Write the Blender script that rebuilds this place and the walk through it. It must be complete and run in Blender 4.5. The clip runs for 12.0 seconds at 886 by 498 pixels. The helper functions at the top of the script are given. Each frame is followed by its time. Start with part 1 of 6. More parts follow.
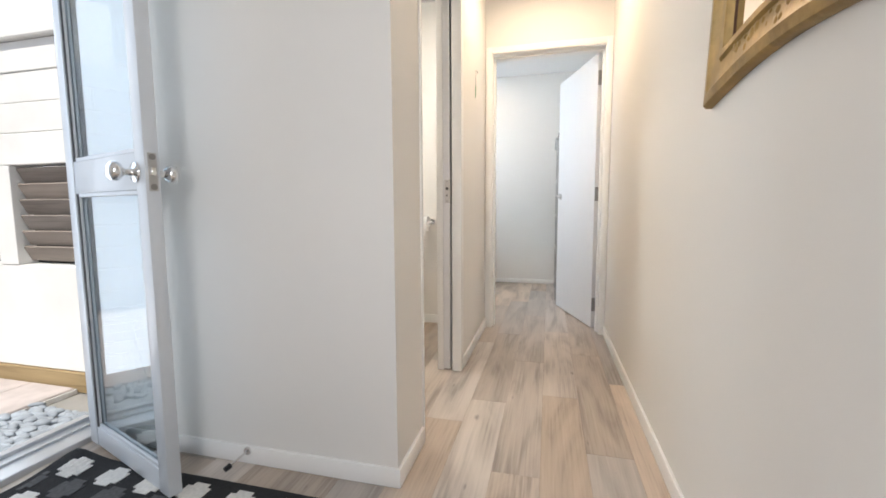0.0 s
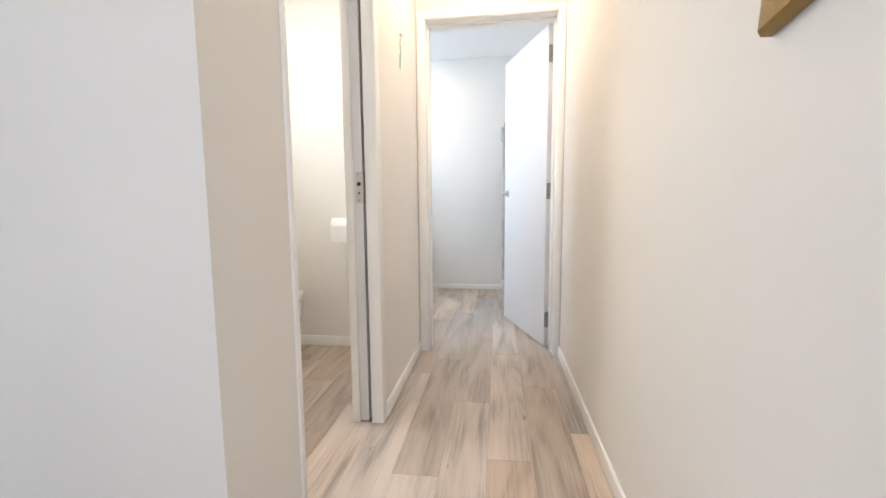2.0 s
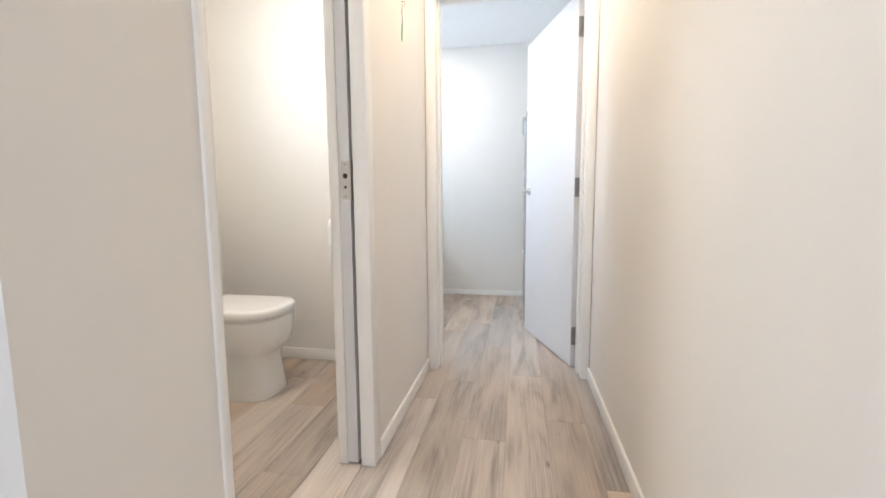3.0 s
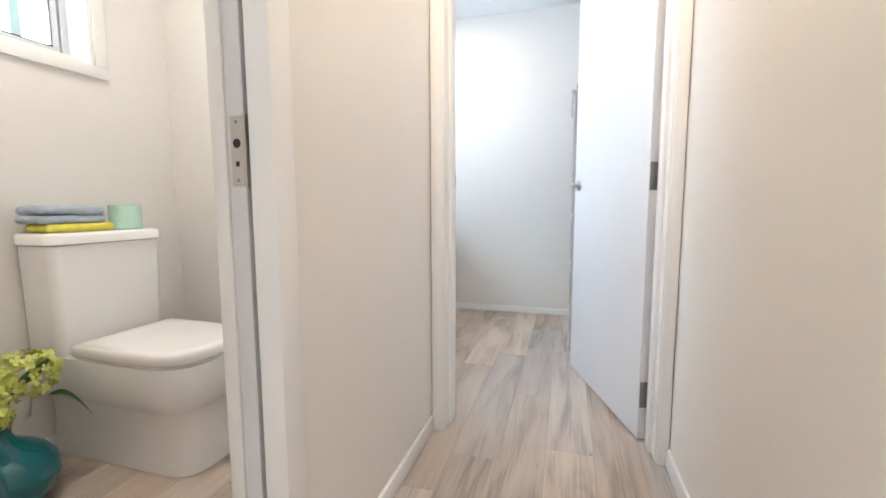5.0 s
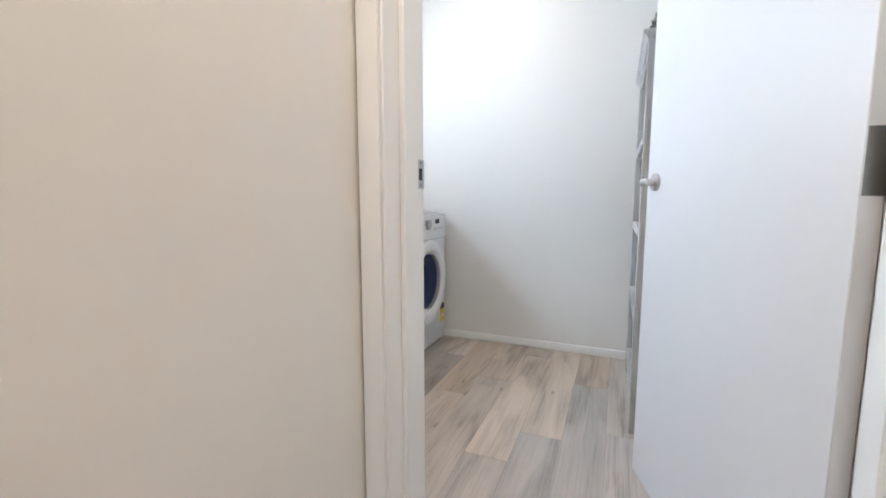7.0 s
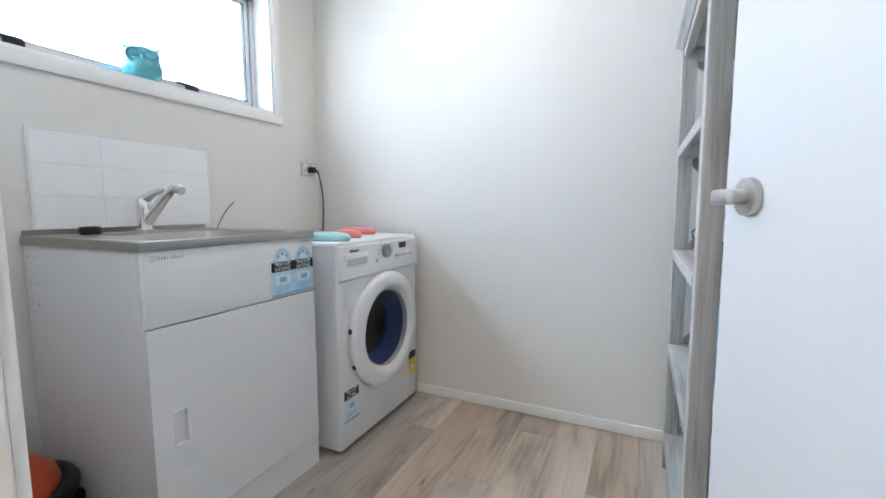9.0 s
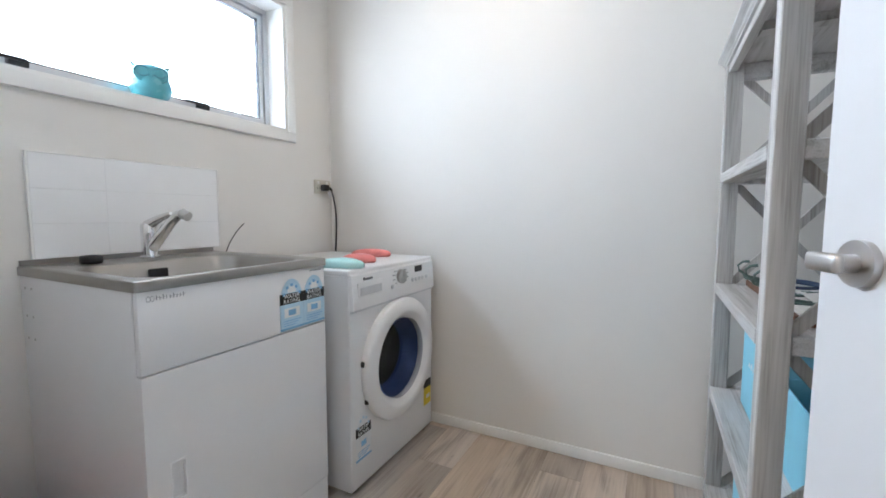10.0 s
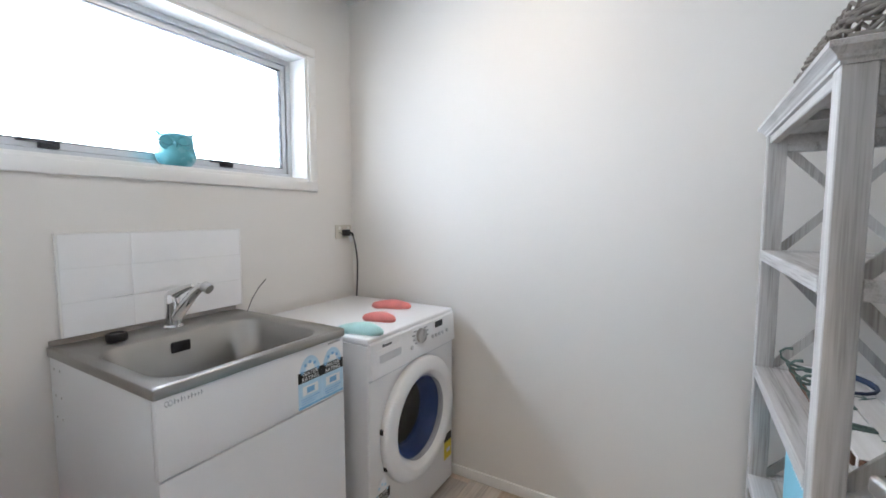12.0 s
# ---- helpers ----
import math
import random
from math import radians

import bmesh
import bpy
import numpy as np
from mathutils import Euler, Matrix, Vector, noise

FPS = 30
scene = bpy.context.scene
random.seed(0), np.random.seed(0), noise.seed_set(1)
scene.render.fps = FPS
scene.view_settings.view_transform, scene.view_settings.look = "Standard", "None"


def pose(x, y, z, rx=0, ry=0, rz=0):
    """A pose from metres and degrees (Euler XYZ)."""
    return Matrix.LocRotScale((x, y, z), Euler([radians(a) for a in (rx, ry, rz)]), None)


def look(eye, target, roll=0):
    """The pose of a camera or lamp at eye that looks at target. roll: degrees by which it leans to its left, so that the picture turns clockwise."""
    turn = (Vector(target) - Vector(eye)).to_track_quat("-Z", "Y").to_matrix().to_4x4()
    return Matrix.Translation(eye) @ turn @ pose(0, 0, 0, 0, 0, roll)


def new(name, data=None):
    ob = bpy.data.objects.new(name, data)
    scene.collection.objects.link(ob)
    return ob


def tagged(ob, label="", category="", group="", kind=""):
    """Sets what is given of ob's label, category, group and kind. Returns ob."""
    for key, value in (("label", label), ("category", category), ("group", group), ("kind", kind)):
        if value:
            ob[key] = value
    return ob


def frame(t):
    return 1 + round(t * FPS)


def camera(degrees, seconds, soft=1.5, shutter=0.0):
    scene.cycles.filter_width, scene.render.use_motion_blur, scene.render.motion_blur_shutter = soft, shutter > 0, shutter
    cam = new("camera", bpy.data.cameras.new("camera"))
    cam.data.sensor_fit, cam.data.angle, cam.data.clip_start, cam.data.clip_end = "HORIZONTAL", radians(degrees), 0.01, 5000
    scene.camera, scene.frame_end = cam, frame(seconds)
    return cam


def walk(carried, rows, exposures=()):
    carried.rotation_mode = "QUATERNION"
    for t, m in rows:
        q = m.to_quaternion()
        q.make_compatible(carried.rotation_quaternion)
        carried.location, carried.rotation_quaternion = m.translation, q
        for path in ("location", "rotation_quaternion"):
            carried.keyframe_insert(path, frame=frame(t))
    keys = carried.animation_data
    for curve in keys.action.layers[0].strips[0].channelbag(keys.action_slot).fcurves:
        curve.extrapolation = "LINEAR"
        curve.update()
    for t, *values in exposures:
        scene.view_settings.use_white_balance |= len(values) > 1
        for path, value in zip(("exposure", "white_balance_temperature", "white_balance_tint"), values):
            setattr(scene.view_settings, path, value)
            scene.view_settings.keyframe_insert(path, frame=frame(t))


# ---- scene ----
cam = camera(93.5, 12.0, soft=1.7)
PATH = [
    (0, (0.01, -1.489, 0.907), (-0.479, 0.441, 0.71), -0.3),
    (0.5, (0.009, -1.395, 0.902), (-0.293, 0.572, 0.7), -0.4),
    (1, (0.006, -1.252, 0.917), (-0.224, 0.725, 0.711), -0.4),
    (1.5, (0.008, -1.117, 0.929), (-0.222, 0.858, 0.721), -0.4),
    (2, (0.029, -0.927, 0.926), (-0.228, 1.045, 0.711), -0.5),
    (2.5, (0.037, -0.763, 0.921), (-0.261, 1.203, 0.706), -0.5),
    (4.5, (0.052, -0.082, 0.895), (-0.486, 1.833, 0.689), -0.2),
    (5, (0.05, 0.079, 0.896), (-0.516, 1.986, 0.69), -0.2),
    (5.5, (0.043, 0.25, 0.903), (-0.574, 2.142, 0.702), -0.2),
    (6, (-0.019, 0.437, 0.912), (-0.653, 2.323, 0.707), -0.3),
    (6.5, (0.002, 0.683, 0.946), (-0.711, 2.536, 0.709), -0.2),
    (8.3, (-0.012, 1.464, 0.93), (-0.825, 3.281, 0.736), 0.1),
    (8.5, (-0.017, 1.533, 0.951), (-0.843, 3.343, 0.749), -0.0),
    (9, (-0.033, 1.656, 0.985), (-0.882, 3.456, 0.791), -0.2),
    (9.5, (-0.075, 1.718, 1.018), (-0.94, 3.512, 0.838), -0.0),
    (10, (-0.103, 1.746, 1.054), (-1.008, 3.522, 0.893), 0.1),
    (10.5, (-0.107, 1.776, 1.122), (-1.067, 3.522, 0.954), 0.0),
    (11, (-0.118, 1.785, 1.164), (-1.105, 3.516, 0.997), 0.1),
    (11.5, (-0.118, 1.797, 1.225), (-1.121, 3.52, 1.061), 0.1),
    (12, (-0.12, 1.799, 1.29), (-1.123, 3.522, 1.134), 0.0),
]
walk(cam, [(t, look(eye, target, roll)) for t, eye, target, roll in PATH],
     [(0, -0.13, 6450, 10), (1.5, 0.02, 6300, 10), (2.5, 0.08, 6150, 10), (5, 0.07, 6050, 10), (6.5, -0.08, 6050, 10), (8.5, -0.14, 5900, 9), (9.5, -0.21, 6060, 10), (10.5, -0.35, 6180, 11), (12, -0.40, 6260, 12)])

# ---- world, sun, large lights ----
world = bpy.data.worlds.new("world")
scene.world = world
world.use_nodes = True
sky = world.node_tree.nodes.new("ShaderNodeTexSky")
sky.sky_type, sky.sun_disc = "NISHITA", False
sky.sun_elevation, sky.sun_rotation = radians(58), radians(188)
world.node_tree.links.new(sky.outputs[0], world.node_tree.nodes["Background"].inputs[0])
world.node_tree.nodes["Background"].inputs[1].default_value = 0.12
sun = new("sun", bpy.data.lights.new("sun", "SUN"))
sun.data.energy, sun.data.angle, sun.data.color = 5.0, radians(0.6), (1.0, 0.95, 0.88)
sun.matrix_world = look((-0.6, -4.0, 6.6), (0, 0, 0))


def area_lamp(name, eye, target, sx, sy, watts, color):
    data = bpy.data.lights.new(name, "AREA")
    data.shape, data.size, data.size_y, data.energy, data.color = "RECTANGLE", sx, sy, watts, color
    ob = new(name, data)
    ob.matrix_world = look(eye, target)
    return ob


DAY = (0.72, 0.85, 1.0)
WARM = (1.0, 0.78, 0.56)
area_lamp("laundry_window_light", (-2.11, 2.571, 1.82), (0, 2.571, 1.47), 1.50, 0.66, 55, DAY)
area_lamp("toilet_window_light", (-2.25, 1.06, 1.92), (0, 1.06, 1.45), 0.9, 0.8, 55, (0.93, 0.96, 1.0))
area_lamp("entry_door_light", (-1.95, -0.75, 1.10), (0, -0.85, 0.9), 0.78, 1.9, 9, (0.79, 0.885, 1.0))
# fill light from behind the walk, through an added window out of view
area_lamp("unseen_window_fill", (0.03, -2.66, 1.32), (-0.45, -0.1, 0.75), 0.52, 0.9, 21, (0.95, 0.96, 1.0))
area_lamp("hall_lamp_light", (-0.02, 1.02, 2.385), (-0.02, 1.02, 0), 0.20, 0.20, 13, WARM)
area_lamp("toilet_lamp_light", (-1.15, 0.75, 2.385), (-1.15, 0.75, 0), 0.16, 0.16, 13, (1.0, 0.86, 0.72))
area_lamp("laundry_lamp_light", (-0.75, 2.98, 2.385), (-0.75, 2.98, 0), 0.16, 0.16, 5.2, (1.0, 0.79, 0.56))


# ---- materials ----
def material(name, color, rough=0.5, metal=0.0, vary=0.06, scale=6.0, grain=0.0, grain_scale=120.0, bump=0.0, bump_scale=200.0,
             coat=0.0, transmission=0.0, ior=1.45, emit=0.0, per_object=0.0, stretch=(1, 1, 1), rough_vary=0.08, spec=0.5):
    m = bpy.data.materials.new(name)
    m.use_nodes = True
    nt, b = m.node_tree, m.node_tree.nodes["Principled BSDF"]
    N, L = nt.nodes.new, nt.links.new
    co = N("ShaderNodeTexCoord")
    mp = N("ShaderNodeMapping")
    mp.inputs["Scale"].default_value = stretch
    L(co.outputs["Object"], mp.inputs[0])
    n1 = N("ShaderNodeTexNoise")
    n1.inputs["Scale"].default_value, n1.inputs["Detail"].default_value = scale, 5
    L(mp.outputs[0], n1.inputs[0])
    n2 = N("ShaderNodeTexNoise")
    n2.inputs["Scale"].default_value, n2.inputs["Detail"].default_value = grain_scale, 3
    L(mp.outputs[0], n2.inputs[0])
    lo = tuple(c * (1 - vary) for c in color) + (1,)
    hi = tuple(min(1, c * (1 + vary)) for c in color) + (1,)
    ramp = N("ShaderNodeValToRGB")
    ramp.color_ramp.elements[0].position, ramp.color_ramp.elements[1].position = 0.3, 0.7
    ramp.color_ramp.elements[0].color, ramp.color_ramp.elements[1].color = lo, hi
    L(n1.outputs[0], ramp.inputs[0])
    out = ramp.outputs[0]
    if grain:
        mx = N("ShaderNodeMix")
        mx.data_type, mx.blend_type = "RGBA", "MULTIPLY"
        mx.inputs[0].default_value = grain
        L(out, mx.inputs[6])
        L(n2.outputs[0], mx.inputs[7])
        out = mx.outputs[2]
    if per_object:
        oi = N("ShaderNodeObjectInfo")
        mr = N("ShaderNodeMapRange")
        mr.inputs[3].default_value, mr.inputs[4].default_value = 1 - per_object, 1 + per_object
        L(oi.outputs["Random"], mr.inputs[0])
        vm = N("ShaderNodeVectorMath")
        vm.operation = "SCALE"
        L(out, vm.inputs[0])
        L(mr.outputs[0], vm.inputs["Scale"])
        out = vm.outputs[0]
    L(out, b.inputs["Base Color"])
    rr = N("ShaderNodeMapRange")
    rr.inputs[3].default_value, rr.inputs[4].default_value = max(0.0, rough - rough_vary * rough), min(1, rough + rough_vary)
    L(n1.outputs[0], rr.inputs[0])
    L(rr.outputs[0], b.inputs["Roughness"])
    b.inputs["Metallic"].default_value = metal
    b.inputs["IOR"].default_value = ior
    b.inputs["Coat Weight"].default_value = coat
    b.inputs["Transmission Weight"].default_value = transmission
    b.inputs["Specular IOR Level"].default_value = spec
    if emit:
        b.inputs["Emission Color"].default_value = (*color, 1)
        b.inputs["Emission Strength"].default_value = emit
    if bump:
        n3 = N("ShaderNodeTexNoise")
        n3.inputs["Scale"].default_value, n3.inputs["Detail"].default_value = bump_scale, 4
        L(mp.outputs[0], n3.inputs[0])
        bp = N("ShaderNodeBump")
        bp.inputs["Strength"].default_value, bp.inputs["Distance"].default_value = bump, 0.002
        L(n3.outputs[0], bp.inputs["Height"])
        L(bp.outputs[0], b.inputs["Normal"])
    return m


def plank_material(name, dark, light, knots=True, size=1.0, rough=0.42, axis=1, contrast=1.0, bump=0.12, fine_amount=0.45, hue_vary=0.2):
    """Wood with grain along one axis, knots and a tone of its own per piece."""
    m = bpy.data.materials.new(name)
    m.use_nodes = True
    nt, b = m.node_tree, m.node_tree.nodes["Principled BSDF"]
    N, L = nt.nodes.new, nt.links.new
    co, oi = N("ShaderNodeTexCoord"), N("ShaderNodeObjectInfo")
    off = N("ShaderNodeVectorMath")
    off.operation = "SCALE"
    comb = N("ShaderNodeCombineXYZ")
    for k in range(3):
        L(oi.outputs["Random"], comb.inputs[k])
    L(comb.outputs[0], off.inputs[0])
    off.inputs["Scale"].default_value = 37.0
    add = N("ShaderNodeVectorMath")
    L(co.outputs["Object"], add.inputs[0])
    L(off.outputs[0], add.inputs[1])
    mp = N("ShaderNodeMapping")
    sc = [(8.0 if knots else 11.0) * size] * 3
    sc[axis] = (1.25 if knots else 0.9) * size
    mp.inputs["Scale"].default_value = sc
    L(add.outputs[0], mp.inputs[0])
    big = N("ShaderNodeTexNoise")
    big.inputs["Scale"].default_value, big.inputs["Detail"].default_value, big.inputs["Distortion"].default_value = 1.0, 6, 1.2
    L(mp.outputs[0], big.inputs[0])
    mp2 = N("ShaderNodeMapping")
    sc2 = [130.0 * size] * 3
    sc2[axis] = 3.5 * size
    mp2.inputs["Scale"].default_value = sc2
    L(add.outputs[0], mp2.inputs[0])
    fine = N("ShaderNodeTexNoise")
    fine.inputs["Scale"].default_value, fine.inputs["Detail"].default_value = 1.0, 5
    L(mp2.outputs[0], fine.inputs[0])
    sm = N("ShaderNodeMath")
    sm.operation = "MULTIPLY_ADD"
    L(fine.outputs[0], sm.inputs[0])
    sm.inputs[1].default_value = fine_amount
    L(big.outputs[0], sm.inputs[2])
    ramp = N("ShaderNodeValToRGB")
    e = ramp.color_ramp.elements
    e[0].position, e[1].position = 0.30 + 0.5 * fine_amount - 0.06 / contrast, 0.70 + 0.5 * fine_amount
    e[0].color, e[1].color = (*dark, 1), (*light, 1)
    mid = ramp.color_ramp.elements.new(0.47 + 0.5 * fine_amount)
    mid.color = tuple(d * 0.35 + l * 0.65 for d, l in zip(dark, light)) + (1,)
    L(sm.outputs[0], ramp.inputs[0])
    out = ramp.outputs[0]
    if knots:
        mp3 = N("ShaderNodeMapping")
        sc3 = [6.2] * 3
        sc3[axis] = 2.3
        mp3.inputs["Scale"].default_value = sc3
        L(add.outputs[0], mp3.inputs[0])
        vo = N("ShaderNodeTexVoronoi")
        vo.voronoi_dimensions = "2D"
        vo.inputs["Scale"].default_value = 1.0
        warp = N("ShaderNodeVectorMath")
        warp.operation = "MULTIPLY_ADD"
        L(big.outputs["Color"], warp.inputs[0])
        warp.inputs[1].default_value = (0.10, 0.10, 0.10)
        L(mp3.outputs[0], warp.inputs[2])
        L(warp.outputs[0], vo.inputs[0])
        kr = N("ShaderNodeMapRange")
        kr.inputs[1].default_value, kr.inputs[2].default_value = 0.075, 0.140
        kr.inputs[3].default_value, kr.inputs[4].default_value = 0.45, 1.0
        sep = N("ShaderNodeSeparateColor")
        L(vo.outputs["Color"], sep.inputs[0])
        k1 = N("ShaderNodeMath")
        k1.operation = "MULTIPLY_ADD"
        L(sep.outputs[0], k1.inputs[0])
        k1.inputs[1].default_value = 0.11
        L(vo.outputs["Distance"], k1.inputs[2])
        k2 = N("ShaderNodeMath")
        k2.operation = "MULTIPLY_ADD"
        L(fine.outputs[0], k2.inputs[0])
        k2.inputs[1].default_value = 0.12
        L(k1.outputs[0], k2.inputs[2])
        L(k2.outputs[0], kr.inputs[0])
        km = N("ShaderNodeVectorMath")
        km.operation = "SCALE"
        L(out, km.inputs[0])
        L(kr.outputs[0], km.inputs["Scale"])
        out = km.outputs[0]
    tone = N("ShaderNodeMapRange")
    tone.inputs[3].default_value, tone.inputs[4].default_value = 0.78, 1.14
    L(oi.outputs["Random"], tone.inputs[0])
    vm = N("ShaderNodeVectorMath")
    vm.operation = "SCALE"
    L(out, vm.inputs[0])
    L(tone.outputs[0], vm.inputs["Scale"])
    hue = N("ShaderNodeHueSaturation")
    pick = N("ShaderNodeMath")
    pick.operation = "MULTIPLY"
    L(oi.outputs["Random"], pick.inputs[0])
    pick.inputs[1].default_value = 7.31
    frac = N("ShaderNodeMath")
    frac.operation = "FRACT"
    L(pick.outputs[0], frac.inputs[0])
    sat = N("ShaderNodeMapRange")
    sat.inputs[3].default_value, sat.inputs[4].default_value = 1.0 - hue_vary, 1.0 + 0.35 * hue_vary
    L(frac.outputs[0], sat.inputs[0])
    L(sat.outputs[0], hue.inputs["Saturation"])
    L(vm.outputs[0], hue.inputs["Color"])
    L(hue.outputs[0], b.inputs["Base Color"])
    rr = N("ShaderNodeMapRange")
    rr.inputs[3].default_value, rr.inputs[4].default_value = rough - 0.08, rough + 0.12
    L(fine.outputs[0], rr.inputs[0])
    L(rr.outputs[0], b.inputs["Roughness"])
    bp = N("ShaderNodeBump")
    bp.inputs["Strength"].default_value, bp.inputs["Distance"].default_value = bump, 0.0015
    L(sm.outputs[0], bp.inputs["Height"])
    L(bp.outputs[0], b.inputs["Normal"])
    return m


M_WALL = material("wall_paint", (0.75, 0.725, 0.685), 0.62, vary=0.015, scale=1.5, bump=0.03, bump_scale=420)
M_CEIL = material("ceiling_paint", (0.83, 0.83, 0.82), 0.8, vary=0.012, scale=2, bump=0.05, bump_scale=300)
M_TRIM = material("trim_gloss", (0.83, 0.82, 0.795), 0.33, vary=0.015, scale=3, bump=0.012, bump_scale=140)
M_DOOR = material("door_paint", (0.66, 0.66, 0.665), 0.38, vary=0.012, scale=2, bump=0.03, bump_scale=160)
M_FLOOR = plank_material("vinyl_plank", (0.285, 0.225, 0.175), (0.590, 0.485, 0.390), fine_amount=0.52, hue_vary=0.5)
M_SUBFLOOR = material("floor_joint", (0.30, 0.235, 0.18), 0.7, vary=0.1)
M_STEEL = material("brushed_steel", (0.32, 0.305, 0.285), 0.26, metal=1.0, vary=0.03, scale=3, rough_vary=0.10)
M_CHROME = material("chrome", (0.80, 0.80, 0.80), 0.08, metal=1.0, vary=0.02)
M_SATIN = material("satin_steel", (0.52, 0.51, 0.50), 0.32, metal=1.0, vary=0.04, scale=30)
M_HINGE = material("hinge_steel", (0.30, 0.29, 0.28), 0.42, metal=1.0, vary=0.08, scale=40)
M_ALU = material("anodised_aluminium", (0.62, 0.63, 0.64), 0.35, metal=0.7, vary=0.03, scale=12)
M_BLACK = material("black_plastic", (0.018, 0.018, 0.02), 0.4, vary=0.15, scale=30)
# near-black that puts the shade of holes and gaps into colour
M_DARK = material("gap_shade", (0.03, 0.028, 0.026), 0.8, vary=0.1)
M_ENAMEL = material("white_enamel", (0.82, 0.82, 0.825), 0.28, vary=0.012, scale=4, coat=0.2)
M_CERAMIC = material("vitreous_china", (0.84, 0.83, 0.81), 0.10, vary=0.01, scale=4, coat=0.5)
M_SEAT = material("seat_plastic", (0.83, 0.815, 0.79), 0.22, vary=0.01)
M_TILE = material("glazed_tile", (0.88, 0.88, 0.88), 0.12, vary=0.015, scale=8, coat=0.4)
M_GROUT = material("grout", (0.66, 0.655, 0.64), 0.8, vary=0.08, scale=60)
M_GREYPLASTIC = material("grey_plastic", (0.62, 0.63, 0.65), 0.35, vary=0.04, scale=20)
M_GLASS = material("clear_glass", (1, 1, 1), 0.0, transmission=1.0, vary=0.0, rough_vary=0.0)
M_DOORGLASS = material("tinted_door_glass", (0.62, 0.71, 0.76), 0.02, transmission=1.0, vary=0.01, ior=1.9, rough_vary=0.0)
M_MIRROR = material("mirror_silver", (0.92, 0.92, 0.92), 0.02, metal=1.0, vary=0.0, rough_vary=0.0)
M_GILT = material("aged_gilt_wood", (0.36, 0.23, 0.075), 0.42, metal=0.35, vary=0.30, scale=14, grain=0.35, grain_scale=70, bump=0.4, bump_scale=45)
M_DRUM = material("steel_drum", (0.055, 0.055, 0.06), 0.45, metal=0.3, vary=0.1, scale=60)
M_BLUESEAL = material("blue_door_seal", (0.07, 0.13, 0.34), 0.35, vary=0.15, scale=25)
M_DARKGLASS = material("smoked_glass", (0.55, 0.57, 0.62), 0.01, transmission=1.0, vary=0.01, ior=1.10, rough_vary=0.0)
M_LABELBLUE = material("label_blue", (0.22, 0.47, 0.72), 0.4, vary=0.05, scale=30)
M_LABELPALE = material("label_pale_blue", (0.50, 0.70, 0.84), 0.4, vary=0.05, scale=30)
M_PAPER = material("label_white", (0.80, 0.82, 0.84), 0.45, vary=0.03, scale=30)
M_YELLOW = material("label_yellow", (0.78, 0.62, 0.06), 0.45, vary=0.05, scale=30)
M_INK = material("printed_grey", (0.13, 0.14, 0.15), 0.5, vary=0.1, scale=30)
M_INKPALE = material("printed_pale_grey", (0.34, 0.35, 0.37), 0.5, vary=0.1, scale=30)
M_CORAL = material("coral_ceramic", (0.72, 0.22, 0.20), 0.35, vary=0.10, scale=22)
M_MINT = material("mint_ceramic", (0.42, 0.68, 0.66), 0.32, vary=0.08, scale=18)
M_OWL = material("turquoise_ceramic", (0.10, 0.39, 0.45), 0.24, vary=0.12, scale=14, coat=0.4)
M_OWLDARK = material("turquoise_ceramic_groove", (0.04, 0.24, 0.30), 0.3, vary=0.1)
# darker copy for posts and braces, their shade put into the colour
M_SHELF = plank_material("whitewashed_wood_shaded", (0.25, 0.230, 0.205), (0.56, 0.545, 0.525), knots=False, size=2.0, rough=0.62, axis=2, contrast=1.3, fine_amount=0.6, hue_vary=0.1, bump=0.35)
# lighter copy for rails and shelves, light put into the colour
M_SHELFY = plank_material("whitewashed_wood_long_lit", (0.32, 0.30, 0.275), (0.64, 0.625, 0.61), knots=False, size=2.0, rough=0.62, axis=1, contrast=1.3, fine_amount=0.6, hue_vary=0.1, bump=0.35)
M_WICKER = material("grey_wicker", (0.15, 0.13, 0.11), 0.7, vary=0.4, scale=24, bump=0.3, bump_scale=90)
M_BOX = material("sky_blue_box", (0.25, 0.60, 0.74), 0.5, vary=0.05, scale=9, bump=0.08, bump_scale=140)
# box teal taken down, so the shade inside is in the colour
M_BOXIN = material("teal_box_inside_shaded", (0.03, 0.12, 0.15), 0.6, vary=0.15, scale=12)
M_HOOK = material("verdigris_iron", (0.13, 0.19, 0.17), 0.5, metal=0.4, vary=0.3, scale=40, bump=0.2)
M_BOARD = plank_material("painted_hook_board", (0.50, 0.46, 0.42), (0.76, 0.74, 0.71), knots=False, rough=0.6, axis=1)
M_BARK = material("bark_brown_wood", (0.12, 0.055, 0.03), 0.7, vary=0.3, scale=30)
M_NAVY = material("navy_paint", (0.03, 0.05, 0.10), 0.5, vary=0.1)
M_RED = material("red_orange_plastic", (0.55, 0.075, 0.02), 0.3, vary=0.08, scale=10)
M_VASE = material("teal_glass", (0.01, 0.22, 0.26), 0.03, transmission=0.55, vary=0.10, scale=6, ior=1.45, coat=0.3, rough_vary=0.0)
M_PETAL = material("lime_petals", (0.58, 0.62, 0.15), 0.6, vary=0.16, scale=60, per_object=0.0)
M_LEAF = material("dark_leaf", (0.035, 0.085, 0.025), 0.45, vary=0.25, scale=40)
M_STEM = material("flower_stem", (0.06, 0.14, 0.05), 0.5, vary=0.2)
M_TOWELBLUE = material("grey_blue_cotton", (0.42, 0.49, 0.56), 0.95, vary=0.10, scale=40, bump=0.8, bump_scale=420)
